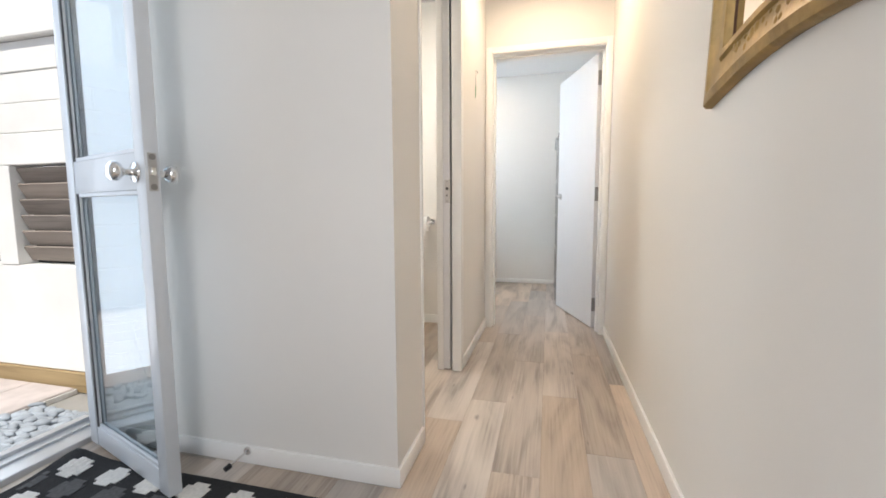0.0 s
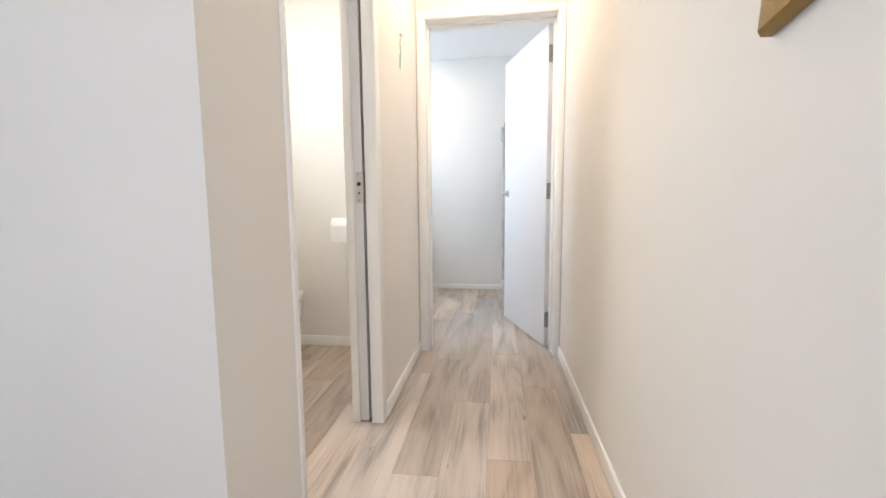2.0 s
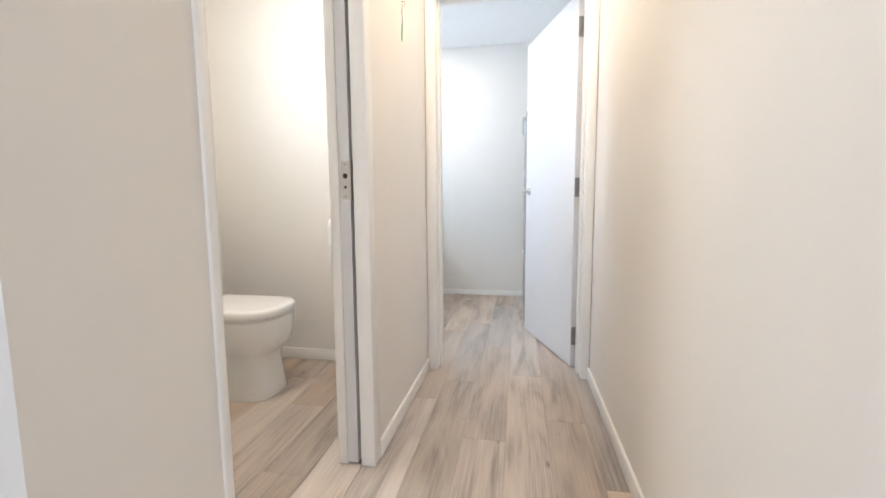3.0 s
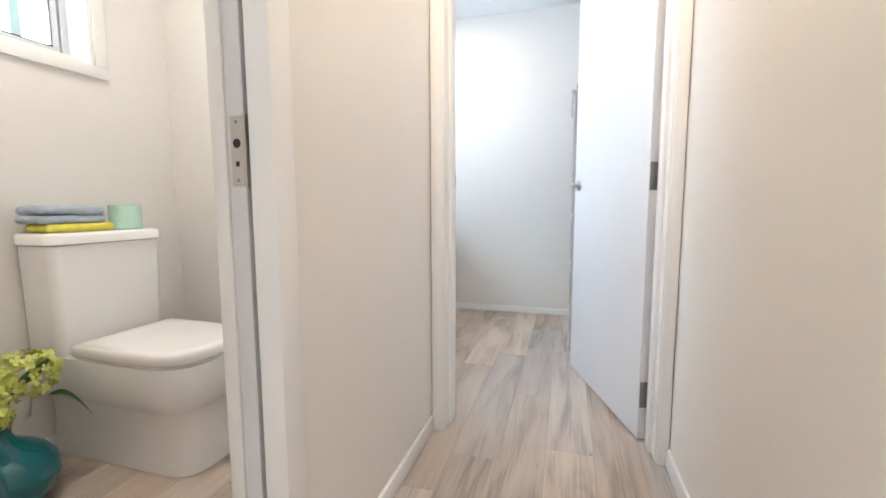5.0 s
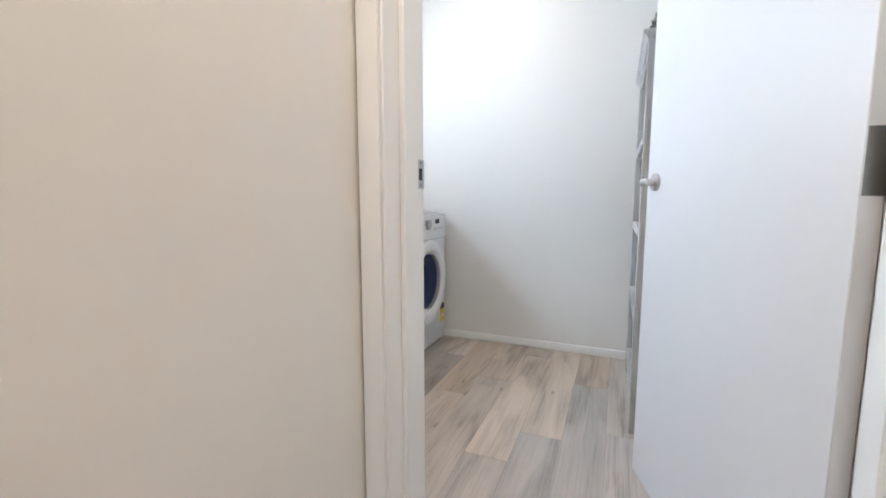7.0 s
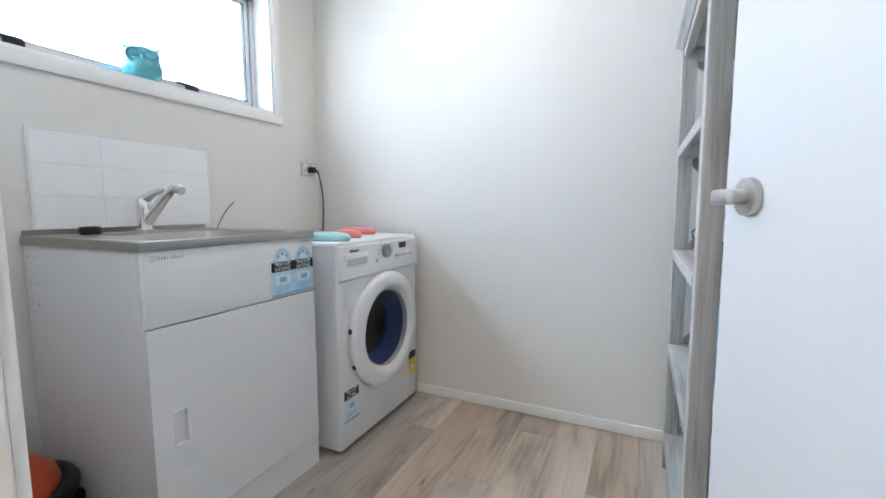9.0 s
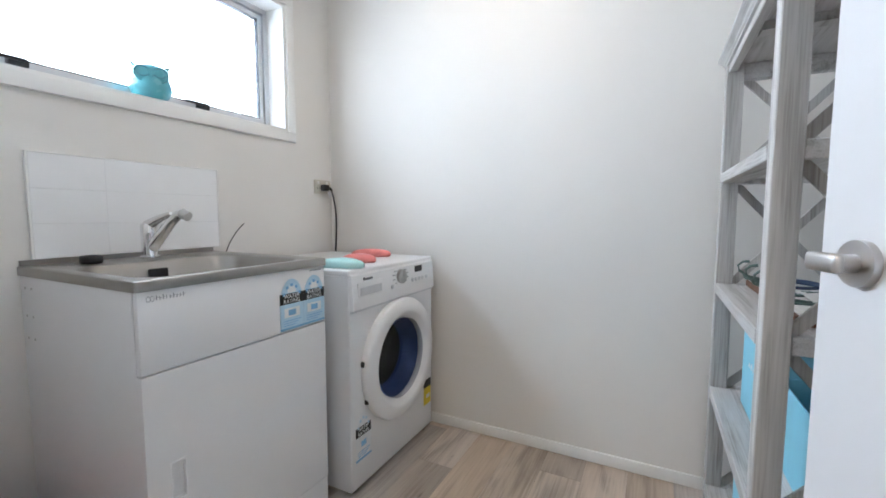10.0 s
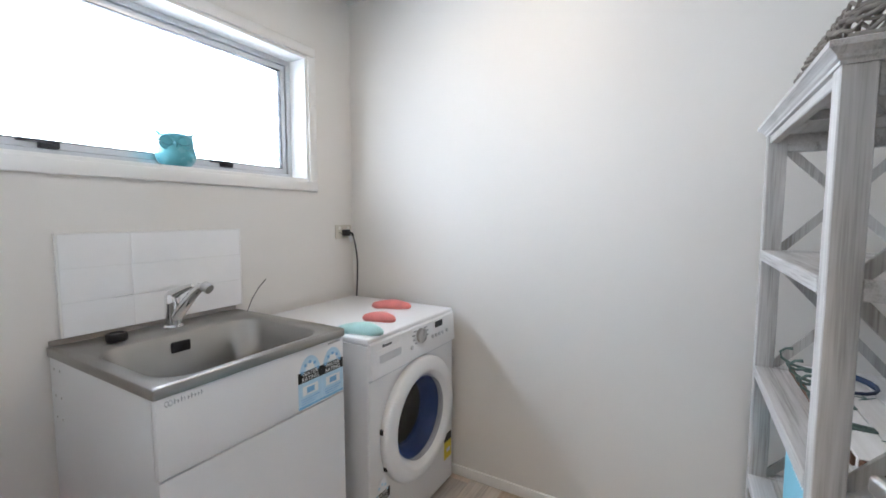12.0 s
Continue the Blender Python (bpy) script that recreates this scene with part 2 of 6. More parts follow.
M_TOWELYELLOW = material("yellow_cotton", (0.74, 0.68, 0.10), 0.95, vary=0.10, scale=40, bump=0.8, bump_scale=420)
M_CANDLE = material("mint_candle_glass", (0.52, 0.76, 0.64), 0.18, transmission=0.0, vary=0.03, scale=30)
M_WAX = material("green_wax", (0.50, 0.76, 0.62), 0.5, vary=0.05)
M_MATBLACK = material("mat_black_pile", (0.022, 0.022, 0.023), 0.95, vary=0.3, scale=80, bump=1.0, bump_scale=500)
M_MATGREY = material("mat_grey_pile", (0.095, 0.095, 0.097), 0.95, vary=0.25, scale=80, bump=1.0, bump_scale=500)
M_MATWHITE = material("mat_white_pile", (0.72, 0.70, 0.66), 0.95, vary=0.10, scale=80, bump=1.0, bump_scale=500)
M_FRAMEPAINT = material("front_door_paint", (0.60, 0.63, 0.66), 0.28, vary=0.03, scale=5, coat=0.2)
M_OUTWALL = material("outdoor_white_render", (0.80, 0.79, 0.76), 0.75, vary=0.05, scale=4, bump=0.3, bump_scale=80)
M_TIMBER = plank_material("weathered_slat", (0.16, 0.13, 0.11), (0.34, 0.29, 0.25), knots=False, rough=0.7, axis=0)
M_OAK = plank_material("stained_sleeper", (0.22, 0.15, 0.07), (0.42, 0.31, 0.16), knots=False, rough=0.7, axis=0)
M_PAVER = material("terracotta_paver", (0.46, 0.41, 0.39), 0.6, vary=0.16, scale=9, per_object=0.12, bump=0.3, bump_scale=90)
M_PEBBLE = material("grey_pebble", (0.30, 0.335, 0.37), 0.55, vary=0.30, scale=7, bump=0.2, bump_scale=90)
M_EARTH = material("ground_concrete", (0.30, 0.29, 0.27), 0.9, vary=0.15, scale=3, bump=0.3)
M_ROOF = material("metal_roof", (0.33, 0.38, 0.42), 0.45, metal=0.3, vary=0.06, scale=3)
M_FROST = material("sea_print_film", (0.55, 0.80, 0.86), 0.35, transmission=0.6, vary=0.22, scale=5, rough_vary=0.0)
M_SUNPRINT = material("yellow_print", (0.85, 0.72, 0.30), 0.5, vary=0.1, scale=20)
M_LAMP = material("lamp_diffuser", (1.0, 0.86, 0.66), 0.5, emit=3.0, vary=0.0)


# ---- building helpers ----
def box(bm, x0, x1, y0, y1, z0, z1, bevel=0.0, seg=1):
    r = bmesh.ops.create_cube(bm, size=1.0)
    v = r["verts"]
    for q in v:
        q.co = Vector(((x0 + x1) / 2 + q.co.x * (x1 - x0), (y0 + y1) / 2 + q.co.y * (y1 - y0), (z0 + z1) / 2 + q.co.z * (z1 - z0)))
    if bevel:
        es = list({e for q in v for e in q.link_edges})
        r = bmesh.ops.bevel(bm, geom=es, offset=bevel, segments=seg, affect="EDGES", profile=0.5)
        return r["verts"]
    return v


def cyl(bm, a, b, r0, r1=None, n=20, cap=True):
    """A cylinder or cone from point a to point b."""
    a, b = Vector(a), Vector(b)
    r1 = r0 if r1 is None else r1
    m = Matrix.Translation((a + b) / 2) @ (b - a).to_track_quat("Z", "Y").to_matrix().to_4x4()
    return bmesh.ops.create_cone(bm, cap_ends=cap, segments=n, radius1=max(r0, 1e-5), radius2=max(r1, 1e-5), depth=(b - a).length, matrix=m)["verts"]


def tube(bm, pts, r, n=10):
    """A round tube along points."""
    pts = [Vector(p) for p in pts]
    rings = []
    up = Vector((0.13, 0.21, 0.97))
    for i, p in enumerate(pts):
        d = (pts[min(i + 1, len(pts) - 1)] - pts[max(i - 1, 0)]).normalized()
        s = d.cross(up)
        if s.length < 1e-3:
            s = d.cross(Vector((1, 0, 0)))
        s.normalize()
        t = s.cross(d)
        rad = r[i] if isinstance(r, (list, tuple)) else r
        rings.append([bm.verts.new(p + (s * math.cos(a) + t * math.sin(a)) * rad) for a in [2 * math.pi * k / n for k in range(n)]])
    for A, B in zip(rings, rings[1:]):
        for k in range(n):
            bm.faces.new((A[k], A[(k + 1) % n], B[(k + 1) % n], B[k]))
    bm.faces.new(rings[0][::-1])
    bm.faces.new(rings[-1])


def lathe(bm, prof, n=40, centre=(0, 0, 0)):
    """Turns a profile of (radius, height) about the upright axis."""
    c = Vector(centre)
    rings = []
    ring_closed = prof[0] == prof[-1]
    for r, z in (prof[:-1] if ring_closed else prof):
        if r < 1e-5:
            rings.append([bm.verts.new(c + Vector((0, 0, z)))])
        else:
            rings.append([bm.verts.new(c + Vector((r * math.cos(2 * math.pi * k / n), r * math.sin(2 * math.pi * k / n), z))) for k in range(n)])
    if ring_closed:
        rings.append(rings[0])
    for A, B in zip(rings, rings[1:]):
        for k in range(n):
            k2 = (k + 1) % n
            if len(A) == 1 and len(B) == 1:
                continue
            if len(A) == 1:
                bm.faces.new((A[0], B[k2], B[k]))
            elif len(B) == 1:
                bm.faces.new((A[k], A[k2], B[0]))
            else:
                bm.faces.new((A[k], A[k2], B[k2], B[k]))


def loft(bm, loops, cap0=True, cap1=True):
    rings = [[bm.verts.new(p) for p in lp] for lp in loops]
    n = len(rings[0])
    for A, B in zip(rings, rings[1:]):
        for k in range(n):
            bm.faces.new((A[k], A[(k + 1) % n], B[(k + 1) % n], B[k]))
    if cap0:
        bm.faces.new(rings[0][::-1])
    if cap1:
        bm.faces.new(rings[-1])
    return rings


def rounded(x0, x1, y0, y1, r, z, n=6):
    """A rounded rectangle's loop of points."""
    pts = []
    for cx, cy, a0 in ((x1 - r, y1 - r, 0), (x0 + r, y1 - r, 90), (x0 + r, y0 + r, 180), (x1 - r, y0 + r, 270)):
        for k in range(n + 1):
            a = radians(a0 + 90 * k / n)
            pts.append(Vector((cx + r * math.cos(a), cy + r * math.sin(a), z)))
    return pts


def finish(bm, smooth=None):
    bmesh.ops.recalc_face_normals(bm, faces=bm.faces)
    if smooth is not None:
        lim = radians(smooth)
        for f in bm.faces:
            f.smooth = True
        for e in bm.edges:
            if len(e.link_faces) == 2 and e.calc_face_angle(0) > lim:
                e.smooth = False


def mesh_ob(name, bm, mat, smooth=None):
    finish(bm, smooth)
    me = bpy.data.meshes.new(name)
    bm.to_mesh(me)
    bm.free()
    me.materials.append(mat)
    return new(name, me)


def part(name, bm, mat, parent, label="", smooth=None):
    ob = mesh_ob(name, bm, mat, smooth)
    ob.parent = parent
    if parent is not None:
        ob.matrix_parent_inverse = parent.matrix_world.inverted()
    if label:
        ob["label"] = label
    return ob


def thing(name, at, label, category, group="", kind=""):
    ob = new(name)
    ob.empty_display_size = 0.05
    ob.location = at
    ob.matrix_world = Matrix.Translation(at)
    return tagged(ob, label, category, group, kind)


def structure(name, bm, mat, label, category, smooth=None):
    return tagged(mesh_ob(name, bm, mat, smooth), label, category, "", "structure")


def bx(*a, bevel=0.0, seg=1):
    bm = bmesh.new()
    box(bm, *a, bevel=bevel, seg=seg)
    return bm


def letters(name, text, size, m, mat, parent, depth=0.0004):
    """Raised lettering in the built-in font, centred on the pose m."""
    cu = bpy.data.curves.new(name, "FONT")
    cu.body, cu.size, cu.extrude, cu.align_x, cu.align_y = text, size, depth, "CENTER", "CENTER"
    tmp = new(name + "_curve", cu)
    bpy.context.view_layer.update()
    me = bpy.data.meshes.new_from_object(tmp.evaluated_get(bpy.context.evaluated_depsgraph_get()))
    bpy.data.objects.remove(tmp)
    me.materials.clear()
    me.materials.append(mat)
    me.transform(m)
    ob = new(name, me)
    ob.parent = parent
    ob.matrix_parent_inverse = parent.matrix_world.inverted()
    return ob


def facing_x(x, y, z):
    """A pose for lettering that faces along +x and reads along +y."""
    return Matrix.Translation((x, y, z)) @ Matrix(((0, 0, 1, 0), (1, 0, 0, 0), (0, 1, 0, 0), (0, 0, 0, 1)))


# ---- plan ----
XW = -1.737      # outside wall, inner face
XO = -1.90       # outside wall, outer face
XL = -0.45       # hall, wall beside the toilet
XT = -0.574      # toilet side of that wall
XR = 0.409       # hall, long wall
XS = 0.47        # laundry, wall behind the shelf
YE = -0.285      # entry, wall behind the front door
YD = 1.605       # hall, wall with the laundry door
YL = 1.765       # laundry side of that wall
YF = 3.567       # laundry, end wall
YB = -2.60       # wall behind the walk
ZC = 2.42        # ceiling
DX0, DX1, DH = -0.396, 0.365, 1.99      # laundry door opening
TY0, TY1, TH = 0.008, 0.706, 1.99      # toilet door opening

# ---- walls, floor, ceiling ----
structure("wall_east", bx(XR, XR + 0.12, YB, YD, 0, ZC), M_WALL, "long cream white painted hallway wall", "wall")
structure("wall_east_laundry", bx(XS, XS + 0.12, YD, YF + 0.12, 0, ZC), M_WALL, "white painted laundry wall behind the shelf", "wall")
structure("wall_north", bx(XO, XS, YF, YF + 0.12, 0, ZC), M_WALL, "white painted end wall of the laundry", "wall")
structure("wall_south", bx(XO, -0.85, YB - 0.12, YB, 0, ZC), M_WALL, "white painted wall of the entry", "wall")
structure("wall_south_side", bx(0.30, XR + 0.12, YB - 0.12, YB, 0, ZC), M_WALL, "white painted wall of the entry", "wall")
structure("wall_south_sill", bx(-0.85, 0.30, YB - 0.12, YB, 0, 0.85), M_WALL, "white painted wall under the added unseen window", "wall")
structure("wall_south_head", bx(-0.85, 0.30, YB - 0.12, YB, 2.05, ZC), M_WALL, "white painted wall over the added unseen window", "wall")

# laundry door wall
bm = bmesh.new()
box(bm, XT, DX0 - 0.02, YD, YL, 0, ZC)
box(bm, DX1 + 0.02, XS, YD, YL, 0, ZC)
box(bm, DX0 - 0.02, DX1 + 0.02, YD, YL, DH + 0.02, ZC)
structure("wall_laundry_door", bm, M_WALL, "cream white wall round the laundry doorway", "wall")
structure("wall_toilet_laundry", bx(XW, XT, YD + 0.03, YL, 0, ZC), M_WALL, "white painted wall between toilet and laundry", "wall")

# wall between entry and toilet, and its return along the hall
structure("wall_entry", bx(XW, XT, YE, YE + 0.11, 0, ZC), M_WALL, "white painted entry wall behind the front door", "wall")
structure("wall_entry_return", bx(XT, XL, YE, TY0 - 0.02, 0, ZC), M_WALL, "cream white corner of the hallway wall", "wall")
bm = bmesh.new()
box(bm, XT, XL, TY0 - 0.02, TY1 + 0.02, TH + 0.02, ZC)
structure("wall_toilet_head", bm, M_WALL, "cream white wall over the toilet doorway", "wall")
structure("wall_toilet_pocket", bx(-0.497, XL, TY1 + 0.014, YD, 0, ZC), M_WALL, "cream white hallway wall over the sliding door pocket", "wall")
structure("wall_toilet_pocket_back", bx(XT, -0.550, TY1 + 0.014, YD, 0, ZC), M_WALL, "white painted inner skin of the sliding door pocket", "wall")


def opening_wall(name, label, spans, x0=XO, x1=XW):
    bm = bmesh.new()
    for y0, y1, z0, z1 in spans:
        box(bm, x0, x1, y0, y1, z0, z1)
    return structure(name, bm, M_WALL, label, "wall")


FD0, FD1, FDH = -1.19, -0.190, 2.03     # front door opening
W1 = (0.74, 1.315, 1.442, 2.06)         # toilet window: y, y, z, z
W2 = (1.90, 3.262, 1.460, 2.060)        # laundry window
opening_wall("wall_west", "white painted outside wall with door and windows", [
    (YB - 0.12, FD0 - 0.045, 0, ZC), (FD0 - 0.045, FD1 + 0.045, FDH + 0.04, ZC), (FD1 + 0.045, W1[0], 0, ZC),
    (W1[0], W1[1], 0, W1[2]), (W1[0], W1[1], W1[3], ZC), (W1[1], W2[0], 0, ZC),
    (W2[0], W2[1], 0, W2[2]), (W2[0], W2[1], W2[3], ZC), (W2[1], YF + 0.12, 0, ZC)])

structure("ceiling", bx(XO, XS + 0.12, YB - 0.12, YF + 0.12, ZC, ZC + 0.1), M_CEIL, "flat white painted ceiling", "ceiling")
structure("roof", bx(XO - 0.25, XS + 0.4, YB - 0.4, YF + 0.4, ZC + 0.1, ZC + 0.3), M_ROOF, "grey metal roof over the rooms", "roof")


def rail(name, y0, y1, x0, x1, label="white painted skirting board along the wall", z1=0.066):
    bm = bmesh.new()
    box(bm, x0, x1, y0, y1, 0.0005, z1, bevel=0.0035, seg=2)
    return structure(name, bm, M_TRIM, label, "skirting", smooth=40)


B = 0.012
rail("baseboard", YB, YD - 0.013, XR - B, XR)
rail("baseboard", YE - B, YE, -1.70, XL + B)
rail("baseboard", YE, TY0 - 0.026, XL, XL + B)
rail("baseboard", TY1 + 0.06, YD - 0.013, XL, XL + B)
rail("baseboard", YF - B, YF, XW, XS, z1=0.050)
rail("baseboard", YL, YF - B, XS - B, XS, z1=0.050)
rail("baseboard", YL, YF - B, XW, XW + B, z1=0.050)
rail("baseboard", YL, YL + B, XW + B, DX0 - 0.07, z1=0.050)
rail("baseboard", YD + 0.03 - B, YD + 0.03, XW + B, XT)
rail("baseboard", YE + 0.11, YD + 0.03 - B, XW, XW + B)
rail("baseboard", YB, YB + B, XW, XR - B)
rail("baseboard", YB + B, FD0 - 0.07, XW, XW + B)

# door linings and architraves
bm = bmesh.new()
box(bm, DX0 - 0.02, DX0, YD - 0.004, YL + 0.004, 0, DH + 0.02, bevel=0.002)
box(bm, DX1, DX1 + 0.02, YD - 0.004, YL + 0.004, 0, DH + 0.02, bevel=0.002)
box(bm, DX0, DX1, YD - 0.004, YL + 0.004, DH, DH + 0.02, bevel=0.002)
structure("door_frame_laundry", bm, M_TRIM, "white gloss lining of the laundry doorway", "door frame", smooth=40)
bm = bmesh.new()
box(bm, DX0, DX0 + 0.012, YD + 0.055, YL - 0.045, 0, DH, bevel=0.002)
box(bm, DX1 - 0.012, DX1, YD + 0.055, YL - 0.045, 0, DH, bevel=0.002)
box(bm, DX0 + 0.012, DX1 - 0.012, YD + 0.055, YL - 0.045, DH - 0.012, DH, bevel=0.002)
structure("door_stop_trim", bm, M_TRIM, "white gloss door stop inside the laundry doorway", "trim", smooth=40)


def architrave(name, x0, x1, y0, y1, h, back, w=0.05):
    bm = bmesh.new()
    box(bm, max(x0 - w, XL + 0.002) + 0.003, x0 - 0.026, *back, 0, h + w - 0.003)
    box(bm, x1 + 0.026, min(x1 + w, XR - 0.002) - 0.003, *back, 0, h + w - 0.003)
    box(bm, max(x0 - w, XL + 0.002), x0 - 0.005, y0, y1, 0, h + w, bevel=0.004, seg=2)
    box(bm, x1 + 0.005, min(x1 + w, XR - 0.002), y0, y1, 0, h + w, bevel=0.004, seg=2)
    box(bm, x0 - 0.005, x1 + 0.005, y0, y1, h + 0.005, h + w, bevel=0.004, seg=2)
    return structure(name, bm, M_TRIM, "white gloss architrave round the laundry doorway", "trim", smooth=40)


architrave("trim_hall", DX0, DX1, YD - 0.014, YD - 0.0045, DH, (YD - 0.0045, YD + 0.001))
architrave("trim_laundry", DX0, DX1, YL + 0.0045, YL + 0.014, DH, (YL - 0.001, YL + 0.0045))

# toilet doorway: end lining, head and the two pocket jambs
bm = bmesh.new()
box(bm, XT - 0.006, XL + 0.006, TY0 - 0.02, TY0, 0, TH + 0.02, bevel=0.003, seg=2)
box(bm, XT - 0.006, XL + 0.006, TY0, TY1, TH, TH + 0.02, bevel=0.003, seg=2)
structure("door_frame_toilet", bm, M_TRIM, "white gloss lining of the toilet doorway", "door frame", smooth=40)
bm = bmesh.new()
box(bm, -0.496, XL + 0.006, TY1, TY1 + 0.06, 0, TH, bevel=0.003, seg=2)
structure("trim_pocket_hall", bm, M_TRIM, "white gloss jamb strip of the sliding door pocket", "trim", smooth=40)
bm = bmesh.new()
box(bm, XT - 0.006, -0.5465, TY1, TY1 + 0.06, 0, TH, bevel=0.003, seg=2)
structure("trim_pocket_toilet", bm, M_TRIM, "white gloss inner jamb strip of the sliding door pocket", "trim", smooth=40)

# ---- sliding door standing in its pocket ----
slider = thing("sliding_door", (-0.525, 1.05, 0.0), "white sliding door pushed back into its wall pocket", "sliding door")
bm = bmesh.new()
box(bm, -0.546, -0.508, TY1 + 0.004, 1.44, 0.008, TH - 0.004, bevel=0.0015)
part("leaf", bm, M_DOOR, slider, smooth=40)
ZS = 0.995
bm = bmesh.new()
box(bm, -0.5360, -0.5085, TY1 + 0.001, TY1 + 0.0045, ZS - 0.062, ZS + 0.062, bevel=0.0008)
box(bm, -0.5085, -0.5035, TY1 + 0.001, TY1 + 0.03, ZS - 0.066, ZS + 0.066, bevel=0.0008)
plate = part("latch_plate", bm, M_SATIN, slider, "satin steel latch plate", smooth=40)
bm = bmesh.new()
cyl(bm, (-0.5225, TY1 + 0.0008, ZS + 0.014), (-0.5225, TY1 + 0.003, ZS + 0.014), 0.0085, n=18)
part("finger_hole", bm, M_DARK, plate, "dark round hole")
part("latch_hole", bx(-0.5265, -0.5185, TY1 + 0.0008, TY1 + 0.003, ZS - 0.027, ZS - 0.018), M_DARK, plate, "small dark square hole")
for dz in (-0.052, 0.052):
    bm = bmesh.new()
    cyl(bm, (-0.5225, TY1 + 0.0005, ZS + dz), (-0.5225, TY1 + 0.003, ZS + dz), 0.0035, n=12)
    part("screw", bm, M_HINGE, plate)
bm = bmesh.new()
box(bm, -0.549, -0.498, TY1 + 0.008, TY1 + 0.05, 0.0005, 0.006)
cyl(bm, (-0.527, TY1 + 0.006, 0.012), (-0.527, TY1 + 0.026, 0.012), 0.010, n=12)
part("floor_guide", bm, M_HINGE, slider, "small dark metal floor guide")

# ---- laundry door ----
HX, HY, OPEN = 0.363, 1.739, 71.4
DW = 0.755
ldoor = thing("door", (HX, HY, 0.0), "plain white hinged laundry door standing open", "door")
PM = Matrix.Translation((HX, HY, 0)) @ Matrix.Rotation(radians(-OPEN), 4, "Z")


def door_part(name, bm, mat, parent, label="", smooth=40):
    bmesh.ops.transform(bm, matrix=PM, verts=bm.verts)
    return part(name, bm, mat, parent, label, smooth)


door_part("leaf", bx(-DW, -0.003, -0.036, 0, 0.010, 1.985, bevel=0.0015), M_DOOR, ldoor)
for side, sgn in ((-0.036, -1), (0.0, 1)):
    bm = bmesh.new()
    cyl(bm, (-DW + 0.064, side, 1.0), (-DW + 0.064, side + sgn * 0.009, 1.0), 0.0270, n=32)
    rose = door_part("handle_rose", bm, M_SATIN, ldoor, "round satin steel handle rose")
    bm = bmesh.new()
    cyl(bm, (-DW + 0.064, side + sgn * 0.008, 1.0), (-DW + 0.064, side + sgn * 0.032, 1.0), 0.0105, n=20)
    ya, yb = sorted((side + sgn * 0.024, side + sgn * 0.037))
    box(bm, -DW + 0.025, -DW + 0.076, ya, yb, 0.9885, 1.0115, bevel=0.006, seg=3)
    door_part("lever", bm, M_SATIN, rose, "satin steel lever handle")
for z in (0.185, 1.0, 1.815):
    bm = bmesh.new()
    cyl(bm, (0.004, 0.003, z - 0.05), (0.004, 0.003, z + 0.05), 0.0065, n=14)
    box(bm, -0.0045, -0.002, -0.034, 0.0, z - 0.05, z + 0.05)
    for k in (-0.017, 0.0165):
        cyl(bm, (0.004, 0.003, z + k - 0.0006), (0.004, 0.003, z + k + 0.0006), 0.0072, n=14)
    door_part("hinge", bm, M_HINGE, ldoor, "dark steel butt hinge")
bm = bmesh.new()
box(bm, DX0, DX0 + 0.0022, YL - 0.034, YL + 0.003, 0.969, 1.031, bevel=0.0008)
stk = structure("trim_strike_plate", bm, M_SATIN, "satin steel strike plate on the laundry door jamb", "strike plate")
part("strike_hole", bx(DX0 + 0.001, DX0 + 0.0030, YL - 0.023, YL - 0.009, 0.987, 1.012), M_DARK, stk, "dark latch hole")
for z in (0.976, 1.024):
    bm = bmesh.new()
    cyl(bm, (DX0 + 0.001, YL - 0.016, z), (DX0 + 0.003, YL - 0.016, z), 0.0035, n=12)
    part("screw", bm, M_HINGE, stk)

# ---- hook and key tag on the hall wall ----
hook = thing("wall_hook", (XL, 1.170, 1.737), "small green and steel hanging hook on the hallway wall", "wall hook")
bm = bmesh.new()
tube(bm, [(XL, 1.1690, 1.7520), (XL + 0.012, 1.1690, 1.7520), (XL + 0.016, 1.1690, 1.7450), (XL + 0.012, 1.1690, 1.7350)], 0.0018, 8)
tube(bm, [(XL + 0.006, 1.1690, 1.7520), (XL + 0.005, 1.15400, 1.7070), (XL + 0.005, 1.1680, 1.6770), (XL + 0.005, 1.1660, 1.6590)], 0.0014, 8)
part("wire", bm, M_HINGE, hook, smooth=60)
bm = bmesh.new()
box(bm, XL + 0.0035, XL + 0.0065, 1.1540, 1.1680, 1.5870, 1.6590, bevel=0.001)
bmesh.ops.rotate(bm, verts=bm.verts, cent=(XL, 1.1660, 1.6590), matrix=Matrix.Rotation(radians(-9), 3, "X"))
part("tag", bm, material("green_tag", (0.20, 0.42, 0.25), 0.5, vary=0.1), hook, "small green tag")

# ---- carved mirror on the hall wall ----
MY, MZ, MHY, MHZ = -0.605, 1.641, 0.342, 0.487     # centre and half sizes
mirror = thing("wall_mirror", (XR, MY, MZ), "gilt carved wooden mirror hanging on the hallway wall", "mirror")


def mirror_loop(inset, x, n=14):
    """A rectangle with inward bowed sides, so that its corners are pointed."""
    hy, hz = MHY - inset * 1.1, MHZ - inset * 1.0
    pts = []
    for (ay, az), (by, bz), (ny, nz) in (((1, -1), (1, 1), (1, 0)), ((1, 1), (-1, 1), (0, 1)), ((-1, 1), (-1, -1), (-1, 0)), ((-1, -1), (1, -1), (0, -1))):
        for k in range(n):
            f = k / n
            s = (0.040 if ny else 0.036) * math.sin(math.pi * f) * (1 - 0.5 * inset / 0.11)
            pts.append(Vector((x, MY + hy * (ay + (by - ay) * f) - ny * s, MZ + hz * (az + (bz - az) * f) - nz * s)))
    return pts


